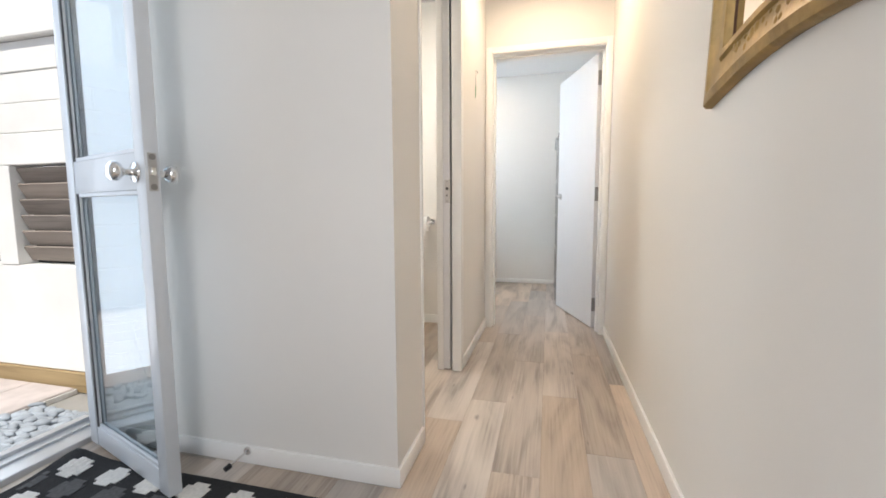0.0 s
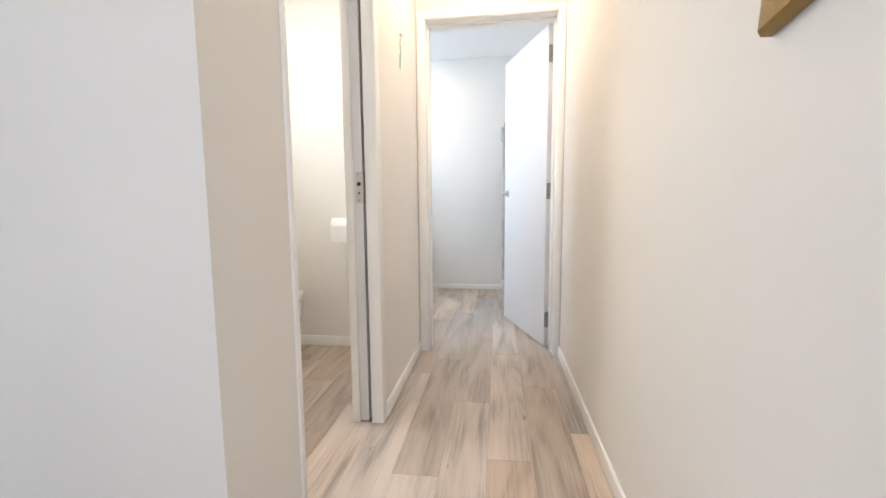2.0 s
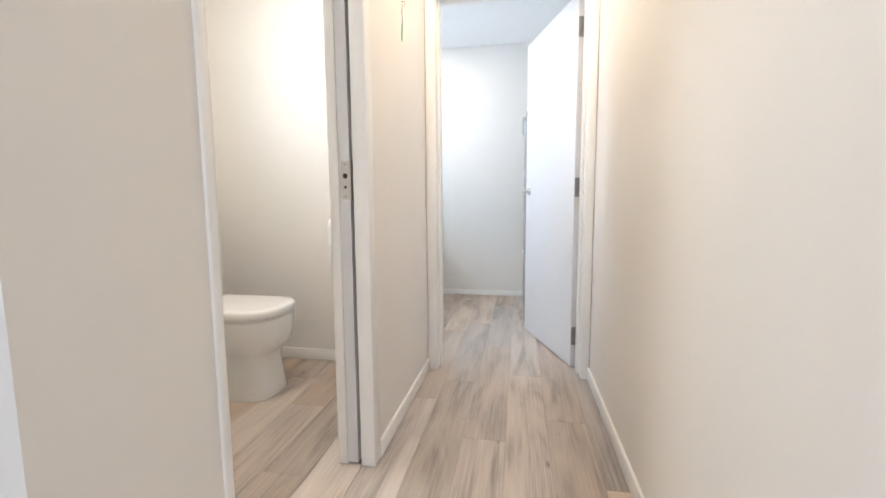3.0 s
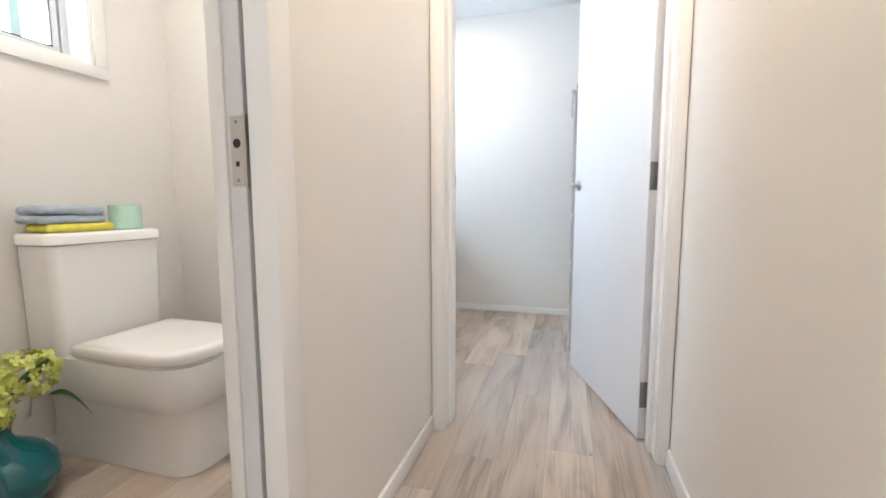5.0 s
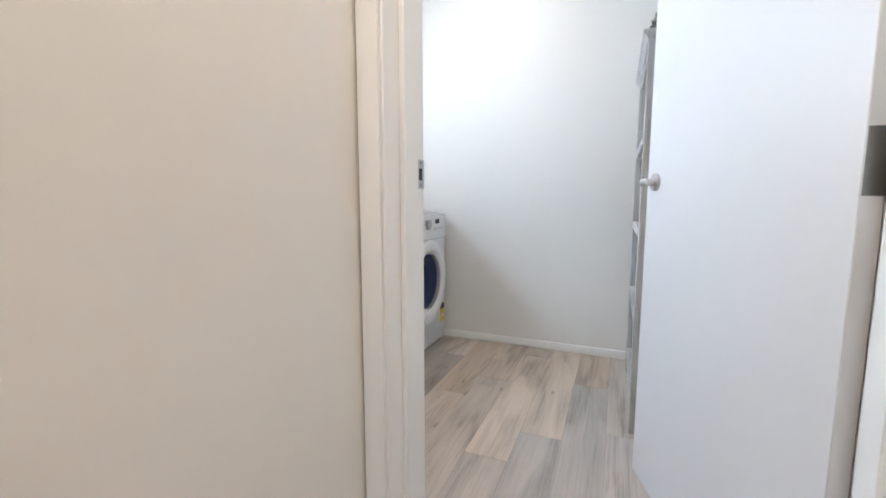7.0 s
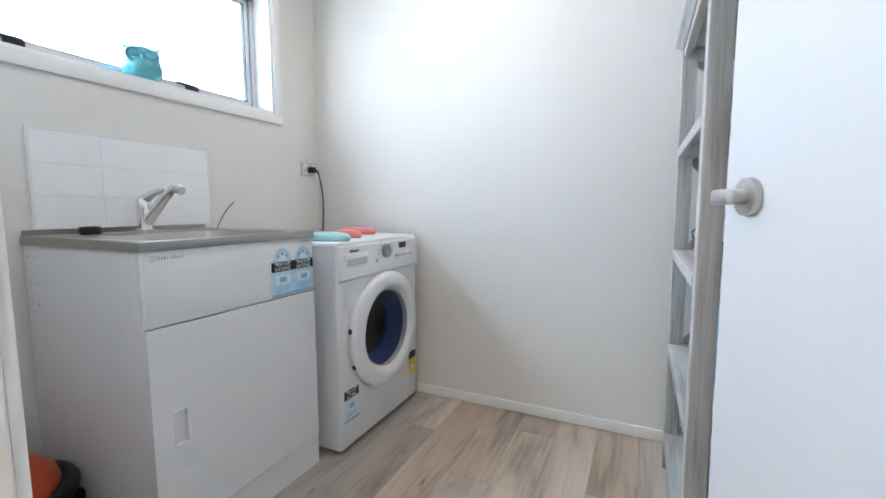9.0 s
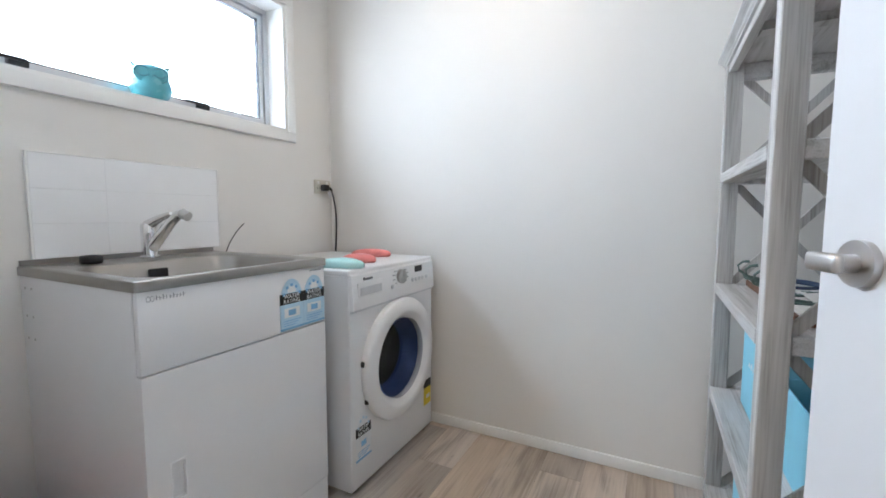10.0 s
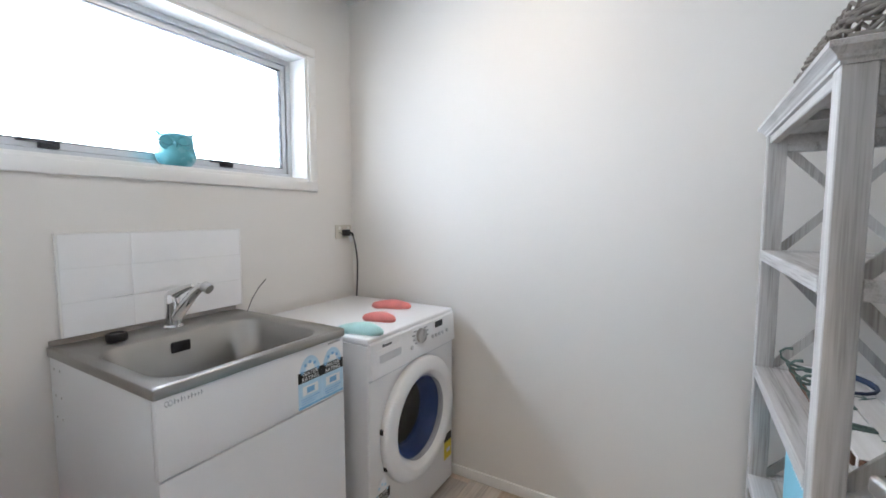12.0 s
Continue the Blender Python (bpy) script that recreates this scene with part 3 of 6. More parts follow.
bm = bmesh.new()
loft(bm, [mirror_loop(0, XR - 0.001), mirror_loop(0.0, XR - 0.016), mirror_loop(0.006, XR - 0.024), mirror_loop(0.030, XR - 0.028), mirror_loop(0.040, XR - 0.022),
          mirror_loop(0.085, XR - 0.019), mirror_loop(0.092, XR - 0.026), mirror_loop(0.108, XR - 0.025), mirror_loop(0.114, XR - 0.010), mirror_loop(0.114, XR - 0.001)], False, False)
mframe = part("frame", bm, M_GILT, mirror, smooth=35)
bm = bmesh.new()
random.seed(4)
for k in range(4):
    A = [mirror_loop(0.062, XR - 0.0195)[k * 14 + j] for j in range(14)]
    for j in range(3, 12):
        for q in range(3):
            p = A[j] + Vector((0, random.uniform(-0.016, 0.016), random.uniform(-0.016, 0.016)))
            r = random.uniform(0.006, 0.011)
            bmesh.ops.create_icosphere(bm, subdivisions=1, radius=r, matrix=Matrix.Translation(p) @ Matrix.Diagonal((0.45, 1, random.uniform(0.6, 1.3), 1)))
part("carving", bm, M_GILT, mframe, "small carved flowers and leaves", smooth=60)["kind"] = "stuff"
bm = bmesh.new()
loft(bm, [mirror_loop(0.110, XR - 0.004), mirror_loop(0.110, XR - 0.007)], True, True)
part("mirror_glass", bm, M_MIRROR, mirror, "silvered mirror glass")
bm = bmesh.new()
loft(bm, [mirror_loop(0.1135, XR - 0.0095), mirror_loop(0.117, XR - 0.0095), mirror_loop(0.117, XR - 0.0075), mirror_loop(0.1135, XR - 0.0075)], False, False)
part("rebate", bm, M_BARK, mirror, "dark inner edge")

# ---- front door ----
FH = Vector((-1.690, -0.292, 0))
FEND = Vector((-1.105, -0.485, 0))
FANG = math.degrees(math.atan2(FEND.y - FH.y, FEND.x - FH.x))
FW = 0.618
fdoor = thing("front_door", FH, "pale painted glazed front door standing open inwards", "door")
FM = Matrix.Translation(FH) @ Matrix.Rotation(radians(FANG), 4, "Z")


def front_part(name, bm, mat, parent, label="", smooth=40):
    bmesh.ops.transform(bm, matrix=FM, verts=bm.verts)
    return part(name, bm, mat, parent, label, smooth)


T0, T1 = -0.040, 0.0
for nm, a in (("stile", (0.0, 0.065, 0.012, 2.0)), ("stile", (FW - 0.062, FW, 0.012, 2.0))):
    front_part(nm, bx(a[0], a[1], T0, T1, a[2], a[3], bevel=0.003, seg=2), M_FRAMEPAINT, fdoor)
for z0, z1 in ((0.012, 0.085), (0.965, 1.075), (1.89, 2.0)):
    front_part("rail", bx(0.065, FW - 0.062, T0 + 0.003, T1 - 0.003, z0, z1, bevel=0.003, seg=2), M_FRAMEPAINT, fdoor)
for z0, z1 in ((0.085, 0.965), (1.075, 1.89)):
    pane = front_part("glass_pane", bx(0.065, FW - 0.062, -0.023, -0.017, z0, z1), M_DOORGLASS, fdoor, "reflecting clear glass pane")
    pane.visible_shadow = False
    bm = bmesh.new()
    for y0, y1 in ((-0.034, -0.024), (-0.016, -0.006)):
        box(bm, 0.065, 0.079, y0, y1, z0, z1, bevel=0.002)
        box(bm, FW - 0.076, FW - 0.062, y0, y1, z0, z1, bevel=0.002)
        box(bm, 0.079, FW - 0.076, y0, y1, z0, z0 + 0.014, bevel=0.002)
        box(bm, 0.079, FW - 0.076, y0, y1, z1 - 0.014, z1, bevel=0.002)
    front_part("glazing_bead", bm, M_FRAMEPAINT, fdoor)
    bm = bmesh.new()
    box(bm, 0.0665, 0.0785, -0.0365, -0.0335, z0 + 0.002, z1 - 0.002)
    front_part("glazing_seal", bm, M_BLACK, fdoor, "black rubber glazing seal")


def knob_bm(y0, sgn):
    bm = bmesh.new()
    lathe(bm, [(0.0, 0.0), (0.030, 0.0), (0.031, 0.004), (0.027, 0.008), (0.014, 0.011), (0.010, 0.018), (0.0095, 0.032), (0.016, 0.036), (0.025, 0.043), (0.029, 0.054), (0.026, 0.065), (0.015, 0.072), (0.0, 0.073)], 28)
    bmesh.ops.transform(bm, matrix=Matrix.Translation((FW - 0.055, y0, 1.015)) @ Matrix.Rotation(radians(90 if sgn < 0 else -90), 4, "X"), verts=bm.verts)
    return bm


front_part("door_knob", knob_bm(T0, -1), M_CHROME, fdoor, "round polished chrome knob", 60)
front_part("door_knob", knob_bm(T1, 1), M_CHROME, fdoor, "round polished chrome knob", 60)
latch = front_part("latch_plate", bx(FW - 0.0005, FW + 0.002, -0.032, -0.008, 0.960, 1.07, bevel=0.0008), M_SATIN, fdoor, "satin steel latch plate")
bm = bmesh.new()
for z in (0.972, 1.058):
    cyl(bm, (FW, -0.020, z), (FW + 0.004, -0.020, z), 0.009, n=16)
front_part("bolt", bm, M_HINGE, latch, "dark round bolt ends")
front_part("latch_tongue", bx(FW, FW + 0.010, -0.027, -0.013, 1.004, 1.028, bevel=0.002), M_CHROME, latch)

# front door frame and sill
bm = bmesh.new()
box(bm, XO - 0.01, XW + 0.012, FD1, FD1 + 0.045, 0, FDH + 0.04, bevel=0.003)
box(bm, XO - 0.01, XW + 0.012, FD0 - 0.045, FD0, 0, FDH + 0.04, bevel=0.003)
box(bm, XO - 0.01, XW + 0.012, FD0, FD1, FDH, FDH + 0.04, bevel=0.003)
structure("door_frame_front", bm, M_FRAMEPAINT, "pale painted front door frame", "door frame", smooth=40)
bm = bmesh.new()
box(bm, XO - 0.03, XW + 0.02, FD0, FD1, -0.02, 0.022, bevel=0.004)
box(bm, XO + 0.02, XO + 0.035, FD0, FD1, 0.022, 0.034)
box(bm, XO + 0.085, XO + 0.095, FD0, FD1, 0.022, 0.030)
structure("door_sill", bm, M_ALU, "silver aluminium door sill", "door sill", smooth=40)

# ---- door stop on the skirting ----
stop = thing("door_stop", (-1.013, YE - B, 0.05), "steel spring door stop with black rubber tip", "door stop")
bm = bmesh.new()
cyl(bm, (-1.013, YE - B, 0.05), (-1.013, YE - B - 0.006, 0.05), 0.015, 0.013, 20)
part("base", bm, M_CHROME, stop, smooth=40)
bm = bmesh.new()
cyl(bm, (-1.013, YE - B - 0.006, 0.05), (-1.030, YE - B - 0.075, 0.033), 0.0035, n=10)
part("rod", bm, M_CHROME, stop, smooth=40)
bm = bmesh.new()
cyl(bm, (-1.0285, YE - B - 0.068, 0.0345), (-1.033, YE - B - 0.088, 0.030), 0.0095, 0.0085, 16)
part("rubber_tip", bm, M_BLACK, stop, "black rubber tip", smooth=40)

# ---- doormat ----
mat_thing = thing("doormat", (-1.10, -0.80, 0), "black and grey rug with white star pattern by the front door", "rug")
GX0, GX1, GY0, GY1 = -1.665, -0.50, -1.20, -0.405
bm = bmesh.new()
nx, ny = 60, 40
gv = [[None] * (ny + 1) for _ in range(nx + 1)]
for i in range(nx + 1):
    for j in range(ny + 1):
        x, y = GX0 + (GX1 - GX0) * i / nx, GY0 + (GY1 - GY0) * j / ny
        curl = 0.028 * max(0, 1 - math.hypot(x - GX0 - 0.03, y - GY1 + 0.02) / 0.16) ** 1.5
        gv[i][j] = bm.verts.new((x, y, 0.009 + curl + 0.001 * noise.noise(Vector((x * 9, y * 9, 0)))))
for i in range(nx):
    for j in range(ny):
        bm.faces.new((gv[i][j], gv[i + 1][j], gv[i + 1][j + 1], gv[i][j + 1]))
r = bmesh.ops.extrude_face_region(bm, geom=bm.faces[:])
for v in [g for g in r["geom"] if isinstance(g, bmesh.types.BMVert)]:
    v.co.z -= 0.0075
part("woven_base", bm, M_MATBLACK, mat_thing, smooth=60)
random.seed(7)
CELL = 0.0175


def star(cx, cy, inner, mat, name, label):
    bm = bmesh.new()
    cells = [(a, b) for a in range(-3, 4) for b in range(-3, 4) if (abs(a) + abs(b) <= 3 and not (abs(a) + abs(b) == 3 and 0 in (a, b))) and inner(a, b)]
    for a, b in cells:
        x, y = cx + a * CELL, cy + b * CELL
        if not (GX0 + 0.03 < x < GX1 - 0.03 and GY0 + 0.03 < y < GY1 - 0.03):
            continue
        curl = 0.028 * max(0, 1 - math.hypot(x - GX0 - 0.03, y - GY1 + 0.02) / 0.16) ** 1.5
        box(bm, x - CELL / 2, x + CELL / 2, y - CELL / 2, y + CELL / 2, 0.0075 + curl, 0.0118 + curl)
    if not bm.verts:
        bm.free()
        return
    bmesh.ops.remove_doubles(bm, verts=bm.verts, dist=0.0012)
    part(name, bm, mat, mat_thing, label)


for i in range(-1, 9):
    for j in range(-1, 6):
        cx, cy = GX0 + 0.10 + i * 0.165, GY1 - 0.075 - j * 0.165
        star(cx, cy, lambda a, b: True, M_MATWHITE, "white_star", "off-white woven star")
        star(cx + 0.0825, cy + 0.0825, lambda a, b: True, M_MATGREY, "grey_star", "dark grey woven star")

# ---- windows ----


def window(name, y0, y1, z0, z1, label, mullion=None):
    w = thing(name, (XO, (y0 + y1) / 2, z0), label, "window", kind="structure")
    bm = bmesh.new()
    t = 0.045
    for a in ((y0 - t, y1 + t, z0 - t, z0 + 0.0), (y0 - t, y1 + t, z1, z1 + t), (y0 - t, y0, z0, z1), (y1, y1 + t, z0, z1)):
        box(bm, XW - 0.002, XW + 0.014, *a, bevel=0.003, seg=2)
    part("architrave", bm, M_TRIM, w, smooth=40)
    bm = bmesh.new()
    d0, d1 = XO + 0.045, XW + 0.004
    box(bm, d0, d1, y0, y1, z0, z0 + 0.014, bevel=0.001)
    box(bm, d0, d1, y0, y1, z1 - 0.014, z1, bevel=0.001)
    box(bm, d0, d1, y0, y0 + 0.014, z0 + 0.014, z1 - 0.014, bevel=0.001)
    box(bm, d0, d1, y1 - 0.014, y1, z0 + 0.014, z1 - 0.014, bevel=0.001)
    part("window_sill", bm, M_TRIM, w, "white gloss window lining and sill", smooth=40)

    def ring(nm, x0, x1, a, b, c, d, th, mat, lab=""):
        bm = bmesh.new()
        box(bm, x0, x1, a, b, c, c + th, bevel=0.0015)
        box(bm, x0, x1, a, b, d - th, d, bevel=0.0015)
        box(bm, x0, x1, a, a + th, c + th, d - th, bevel=0.0015)
        box(bm, x0, x1, b - th, b, c + th, d - th, bevel=0.0015)
        return part(nm, bm, mat, w, lab, smooth=40)

    ring("window_frame", XO + 0.002, XO + 0.060, y0 + 0.012, y1 - 0.012, z0 + 0.012, z1 - 0.012, 0.026, M_ALU, "silver aluminium frame")
    ring("sash", XO + 0.014, XO + 0.050, y0 + 0.040, y1 - 0.040, z0 + 0.040, z1 - 0.040, 0.024, M_ALU, "silver aluminium sash")
    ring("glazing_seal", XO + 0.030, XO + 0.0515, y0 + 0.0635, y1 - 0.0635, z0 + 0.0635, z1 - 0.0635, 0.004, M_BLACK, "thin black rubber seal")
    if mullion:
        part("mullion", bx(XO + 0.016, XO + 0.052, mullion - 0.016, mullion + 0.016, z0 + 0.064, z1 - 0.064, bevel=0.002), M_ALU, w, "aluminium mullion")
    p = part("pane", bx(XO + 0.024, XO + 0.030, y0 + 0.062, y1 - 0.062, z0 + 0.062, z1 - 0.062), M_GLASS, w, "clear glass")
    p.visible_shadow = False
    return w


win_toilet = window("window_1", *W1, "white trimmed aluminium window over the toilet cistern", )
win_laundry = window("window_2", *W2, "wide white trimmed aluminium window over the laundry tub")
for y in (2.325, 2.905):
    bm = bmesh.new()
    z = W2[2] + 0.052
    box(bm, XO + 0.048, XO + 0.075, y - 0.030, y + 0.018, z - 0.012, z + 0.012, bevel=0.003, seg=2)
    box(bm, XO + 0.070, XO + 0.084, y - 0.085, y + 0.012, z + 0.002, z + 0.012, bevel=0.003, seg=2)
    part("window_catch", bm, M_BLACK, win_laundry, "black window catch", smooth=40)
film_pane = part("printed_film", bx(XO + 0.0315, XO + 0.0325, W1[0] + 0.066, 1.135, W1[2] + 0.066, W1[3] - 0.066), M_FROST, win_toilet, "translucent pale blue seaside print")
film_pane.visible_shadow = False
part("film_edge", bx(XO + 0.0315, XO + 0.0345, 1.135, 1.165, W1[2] + 0.066, W1[3] - 0.066), material("film_edge_teal", (0.42, 0.60, 0.62), 0.5, vary=0.06), win_toilet, "grey teal band")
bm = bmesh.new()
bmesh.ops.create_icosphere(bm, subdivisions=2, radius=1.0, matrix=Matrix.Translation((XO + 0.0335, 1.01, 1.74)) @ Matrix.Rotation(radians(-25), 4, "X") @ Matrix.Diagonal((0.0008, 0.05, 0.022, 1)))
part("film_sun", bm, M_SUNPRINT, win_toilet, "soft yellow blob in the print", smooth=60)

# living side window behind the walk, unseen, added as an opening for fill light
w3 = thing("window_3", (-0.45, YB - 0.06, 0.85), "white framed window, unseen, added for fill light", "window", kind="structure")
bm = bmesh.new()
for a in ((-0.85, 0.30, 0.85, 0.90), (-0.85, 0.30, 2.0, 2.05), (-0.85, -0.80, 0.90, 2.0), (0.25, 0.30, 0.90, 2.0)):
    box(bm, a[0], a[1], YB - 0.10, YB + 0.01, a[2], a[3], bevel=0.003)
part("window_frame", bm, M_TRIM, w3, smooth=40)

# ---- ceiling lamps ----


def ceiling_lamp(x, y):
    lamp = thing("ceiling_light", (x, y, ZC), "round white ceiling downlight", "ceiling light", "ceiling lights")
    bm = bmesh.new()
    lathe(bm, [(0.125, ZC - 0.0005), (0.125, ZC - 0.008), (0.118, ZC - 0.013), (0.100, ZC - 0.013), (0.100, ZC - 0.0005)], 40, (x, y, 0))
    part("rim", bm, M_TRIM, lamp, smooth=40)
    bm = bmesh.new()
    cyl(bm, (x, y, ZC - 0.010), (x, y, ZC - 0.001), 0.100, n=40)
    part("diffuser", bm, M_LAMP, lamp, "glowing warm diffuser")
    return lamp


for x, y in ((-0.02, 1.02), (-1.15, 0.75), (-0.75, 2.98)):
    ceiling_lamp(x, y)

# ---- laundry tub ----
TX, TYA, TYB, TZ = -1.130, 2.254, 2.845, 0.906
tub = thing("laundry_tub", (-1.43, 2.55, 0), "white metal laundry tub cabinet with stainless steel sink", "laundry tub")
part("body", bx(XW + 0.004, TX - 0.019, TYA + 0.005, TYB - 0.005, 0.0, TZ - 0.20), M_ENAMEL, tub, smooth=40)
part("side_panel", bx(XW + 0.004, TX - 0.0185, TYB - 0.004, TYB, 0.0, TZ - 0.022), M_ENAMEL, tub, smooth=40)
body = part("side_panel", bx(XW + 0.004, TX - 0.0185, TYA, TYA + 0.004, 0.0, TZ - 0.022), M_ENAMEL, tub, smooth=40)
for z in (0.845, 0.765, 0.70):
    for x in (XW + 0.035, XW + 0.075):
        bm = bmesh.new()
        cyl(bm, (x, TYA - 0.0012, z), (x, TYA + 0.001, z), 0.0038, n=10)
        part("screw", bm, M_SATIN, body)
fascia = part("fascia", bx(TX - 0.018, TX, TYA, TYB, 0.685, TZ - 0.022, bevel=0.002, seg=2), M_ENAMEL, tub, "white upper front panel", 40)
bm = bmesh.new()
z0, z1, ya, yb = 0.351, 0.449, TYA + 0.055, TYA + 0.092
for a in ((TYA, ya, 0.116, 0.681), (yb, TYB, 0.116, 0.681), (ya, yb, 0.116, z0), (ya, yb, z1, 0.681)):
    box(bm, TX - 0.018, TX, *a)
tdoor = part("door", bm, M_ENAMEL, tub, "white cabinet door")
bm = bmesh.new()
box(bm, TX - 0.0175, TX - 0.012, ya - 0.002, yb + 0.002, z0 - 0.002, z1 + 0.002)
box(bm, TX - 0.012, TX + 0.0012, ya - 0.003, ya + 0.003, z0 - 0.003, z1 + 0.003, bevel=0.001)
box(bm, TX - 0.012, TX + 0.0012, yb - 0.003, yb + 0.003, z0 - 0.003, z1 + 0.003, bevel=0.001)
box(bm, TX - 0.012, TX + 0.0012, ya + 0.003, yb - 0.003, z0 - 0.003, z0 + 0.003, bevel=0.001)
box(bm, TX - 0.012, TX + 0.0012, ya + 0.003, yb - 0.003, z1 - 0.003, z1 + 0.003, bevel=0.001)
part("recessed_grip", bm, M_ENAMEL, tdoor, "white recessed finger grip", 40)
part("kick_panel", bx(TX - 0.018, TX - 0.001, TYA, TYB, 0.001, 0.114, bevel=0.002), M_ENAMEL, tub)
# steel top pressed into a basin
bm = bmesh.new()
X0, X1, Y0, Y1 = XW + 0.002, TX + 0.006, TYA - 0.006, TYB + 0.006
n = 7
loops = [rounded(X0, X1, Y0, Y1, 0.006, TZ - 0.026, n), rounded(X0, X1, Y0, Y1, 0.006, TZ - 0.003, n), rounded(X0 + 0.003, X1 - 0.003, Y0 + 0.003, Y1 - 0.003, 0.006, TZ, n)]
b0, b1, c0, c1 = -1.562, TX - 0.022, TYA + 0.032, TYB - 0.052
loops += [rounded(b0, b1, c0, c1, 0.085, TZ - 0.001, n), rounded(b0 + 0.006, b1 - 0.006, c0 + 0.006, c1 - 0.006, 0.082, TZ - 0.006, n),
          rounded(b0 + 0.018, b1 - 0.018, c0 + 0.018, c1 - 0.018, 0.078, TZ - 0.13, n), rounded(b0 + 0.035, b1 - 0.035, c0 + 0.035, c1 - 0.035, 0.07, TZ - 0.178, n),
          rounded(b0 + 0.075, b1 - 0.075, c0 + 0.075, c1 - 0.075, 0.05, TZ - 0.186, n)]
loft(bm, loops, False, True)
steel = part("sink_top", bm, M_STEEL, tub, "stainless steel top with deep rounded bowl", 50)
part("upstand", bx(XW + 0.002, XW + 0.010, TYA, TYB, TZ - 0.001, TZ + 0.016, bevel=0.001), M_STEEL, steel)
bm = bmesh.new()
box(bm, b0 + 0.010, b0 + 0.016, 2.500, 2.560, TZ - 0.062, TZ - 0.026, bevel=0.004, seg=2)
part("overflow", bm, M_BLACK, steel, "black overflow grille", 40)
bm = bmesh.new()
lathe(bm, [(0, 0), (0.038, 0), (0.040, 0.002), (0.034, 0.003), (0.02, 0.001), (0, 0.001)], 24, ((b0 + b1) / 2, (c0 + c1) / 2, TZ - 0.186))
part("waste", bm, M_CHROME, steel, "chrome waste ring", 40)
# brand mark and rating stickers as printed shapes
bm = bmesh.new()
for k in range(2):
    for j in range(10):
        a = 2 * math.pi * j / 10
        box(bm, TX, TX + 0.0006, 2.278 + k * 0.008 + 0.0045 * math.cos(a) - 0.001, 2.278 + k * 0.008 + 0.0045 * math.cos(a) + 0.001, 0.861 + 0.006 * math.sin(a) - 0.001, 0.861 + 0.006 * math.sin(a) + 0.001)
for j, (w, h) in enumerate(((0.009, 0.013), (0.008, 0.009), (0.008, 0.013), (0.003, 0.011), (0.008, 0.009), (0.008, 0.013), (0.008, 0.009), (0.008, 0.009), (0.008, 0.013))):
    y = 2.294 + j * 0.0078
    box(bm, TX, TX + 0.0006, y, y + w * 0.26, 0.856, 0.856 + h * 0.9)
    box(bm, TX, TX + 0.0006, y + w * 0.26, y + w * 0.66, 0.856 + h * 0.45, 0.8575 + h * 0.45)
part("maker_mark", bm, M_INKPALE, fascia, "small grey printed mark")
bm = bmesh.new()
for j in range(9):
    box(bm, TX, TX + 0.0006, 2.778 + j * 0.006, 2.782 + j * 0.006, 0.866, 0.871)
part("model_mark", bm, M_INKPALE, fascia, "tiny pale grey printed mark")


def rating(y0, z0, w, h, parent, x, small=False):
    """A water rating sticker: pale arch over a black band and a blue field with a white box."""
    bm = bmesh.new()
    zb = z0 + h * 0.52
    pts = [Vector((x, y0 + 0.002, zb))] + [Vector((x, y0 + w / 2 - (w / 2 - 0.002) * math.cos(math.pi * k / 16), zb + (h * 0.46) * math.sin(math.pi * k / 16))) for k in range(17)] + [Vector((x, y0 + w - 0.002, zb))]
    loft(bm, [pts, [p + Vector((0.0008, 0, 0)) for p in pts]])
    st = part("sticker", bm, M_LABELPALE if not small else M_PAPER, parent, "pale blue water rating sticker")
    bm = bmesh.new()
    for k in range(1, 6):
        a = math.pi * k / 6
        cy, cz = y0 + w / 2 - w * 0.38 * math.cos(a), zb + h * 0.34 * math.sin(a)
        box(bm, x, x + 0.0013, cy - w * 0.055, cy + w * 0.055, cz - w * 0.05, cz + w * 0.05)
    part("stars", bm, M_LABELBLUE if not small else M_LABELPALE, st, "blue rating stars")
    part("arch_centre", bx(x, x + 0.0012, y0 + w * 0.32, y0 + w * 0.68, z0 + h * 0.715, z0 + h * 0.84), M_PAPER, st)
    part("band", bx(x, x + 0.0010, y0, y0 + w, z0 + h * 0.50, z0 + h * 0.70), M_BLACK, st, "black band")
    letters("lettering", "WATER", w * 0.195, facing_x(x + 0.0012, y0 + w / 2, z0 + h * 0.645), M_PAPER, st)
    letters("lettering", "RATING", w * 0.195, facing_x(x + 0.0012, y0 + w / 2, z0 + h * 0.550), M_PAPER, st)
    part("field", bx(x, x + 0.0008, y0, y0 + w, z0, z0 + h * 0.50), M_PAPER if small else M_LABELPALE, st, "pale blue field")
    part("figure_box", bx(x, x + 0.0012, y0 + w * 0.17, y0 + w * 0.83, z0 + h * 0.24, z0 + h * 0.42), M_PAPER, st)
    part("figure", bx(x, x + 0.0016, y0 + w * 0.34, y0 + w * 0.66, z0 + h * 0.275, z0 + h * 0.385), M_LABELBLUE, st)
    bm = bmesh.new()
    for k in range(3):
        box(bm, x, x + 0.0012, y0 + w * 0.12, y0 + w * (0.88 - 0.1 * k), z0 + h * (0.17 - 0.045 * k), z0 + h * (0.185 - 0.045 * k))
    part("small_print", bm, M_LABELBLUE, st)
    part("foot_band", bx(x, x + 0.0012, y0, y0 + w, z0, z0 + h * 0.045), M_LABELBLUE, st)


rating(2.650, 0.690, 0.0955, 0.166, fascia, TX)
rating(2.7465, 0.690, 0.0955, 0.166, fascia, TX)

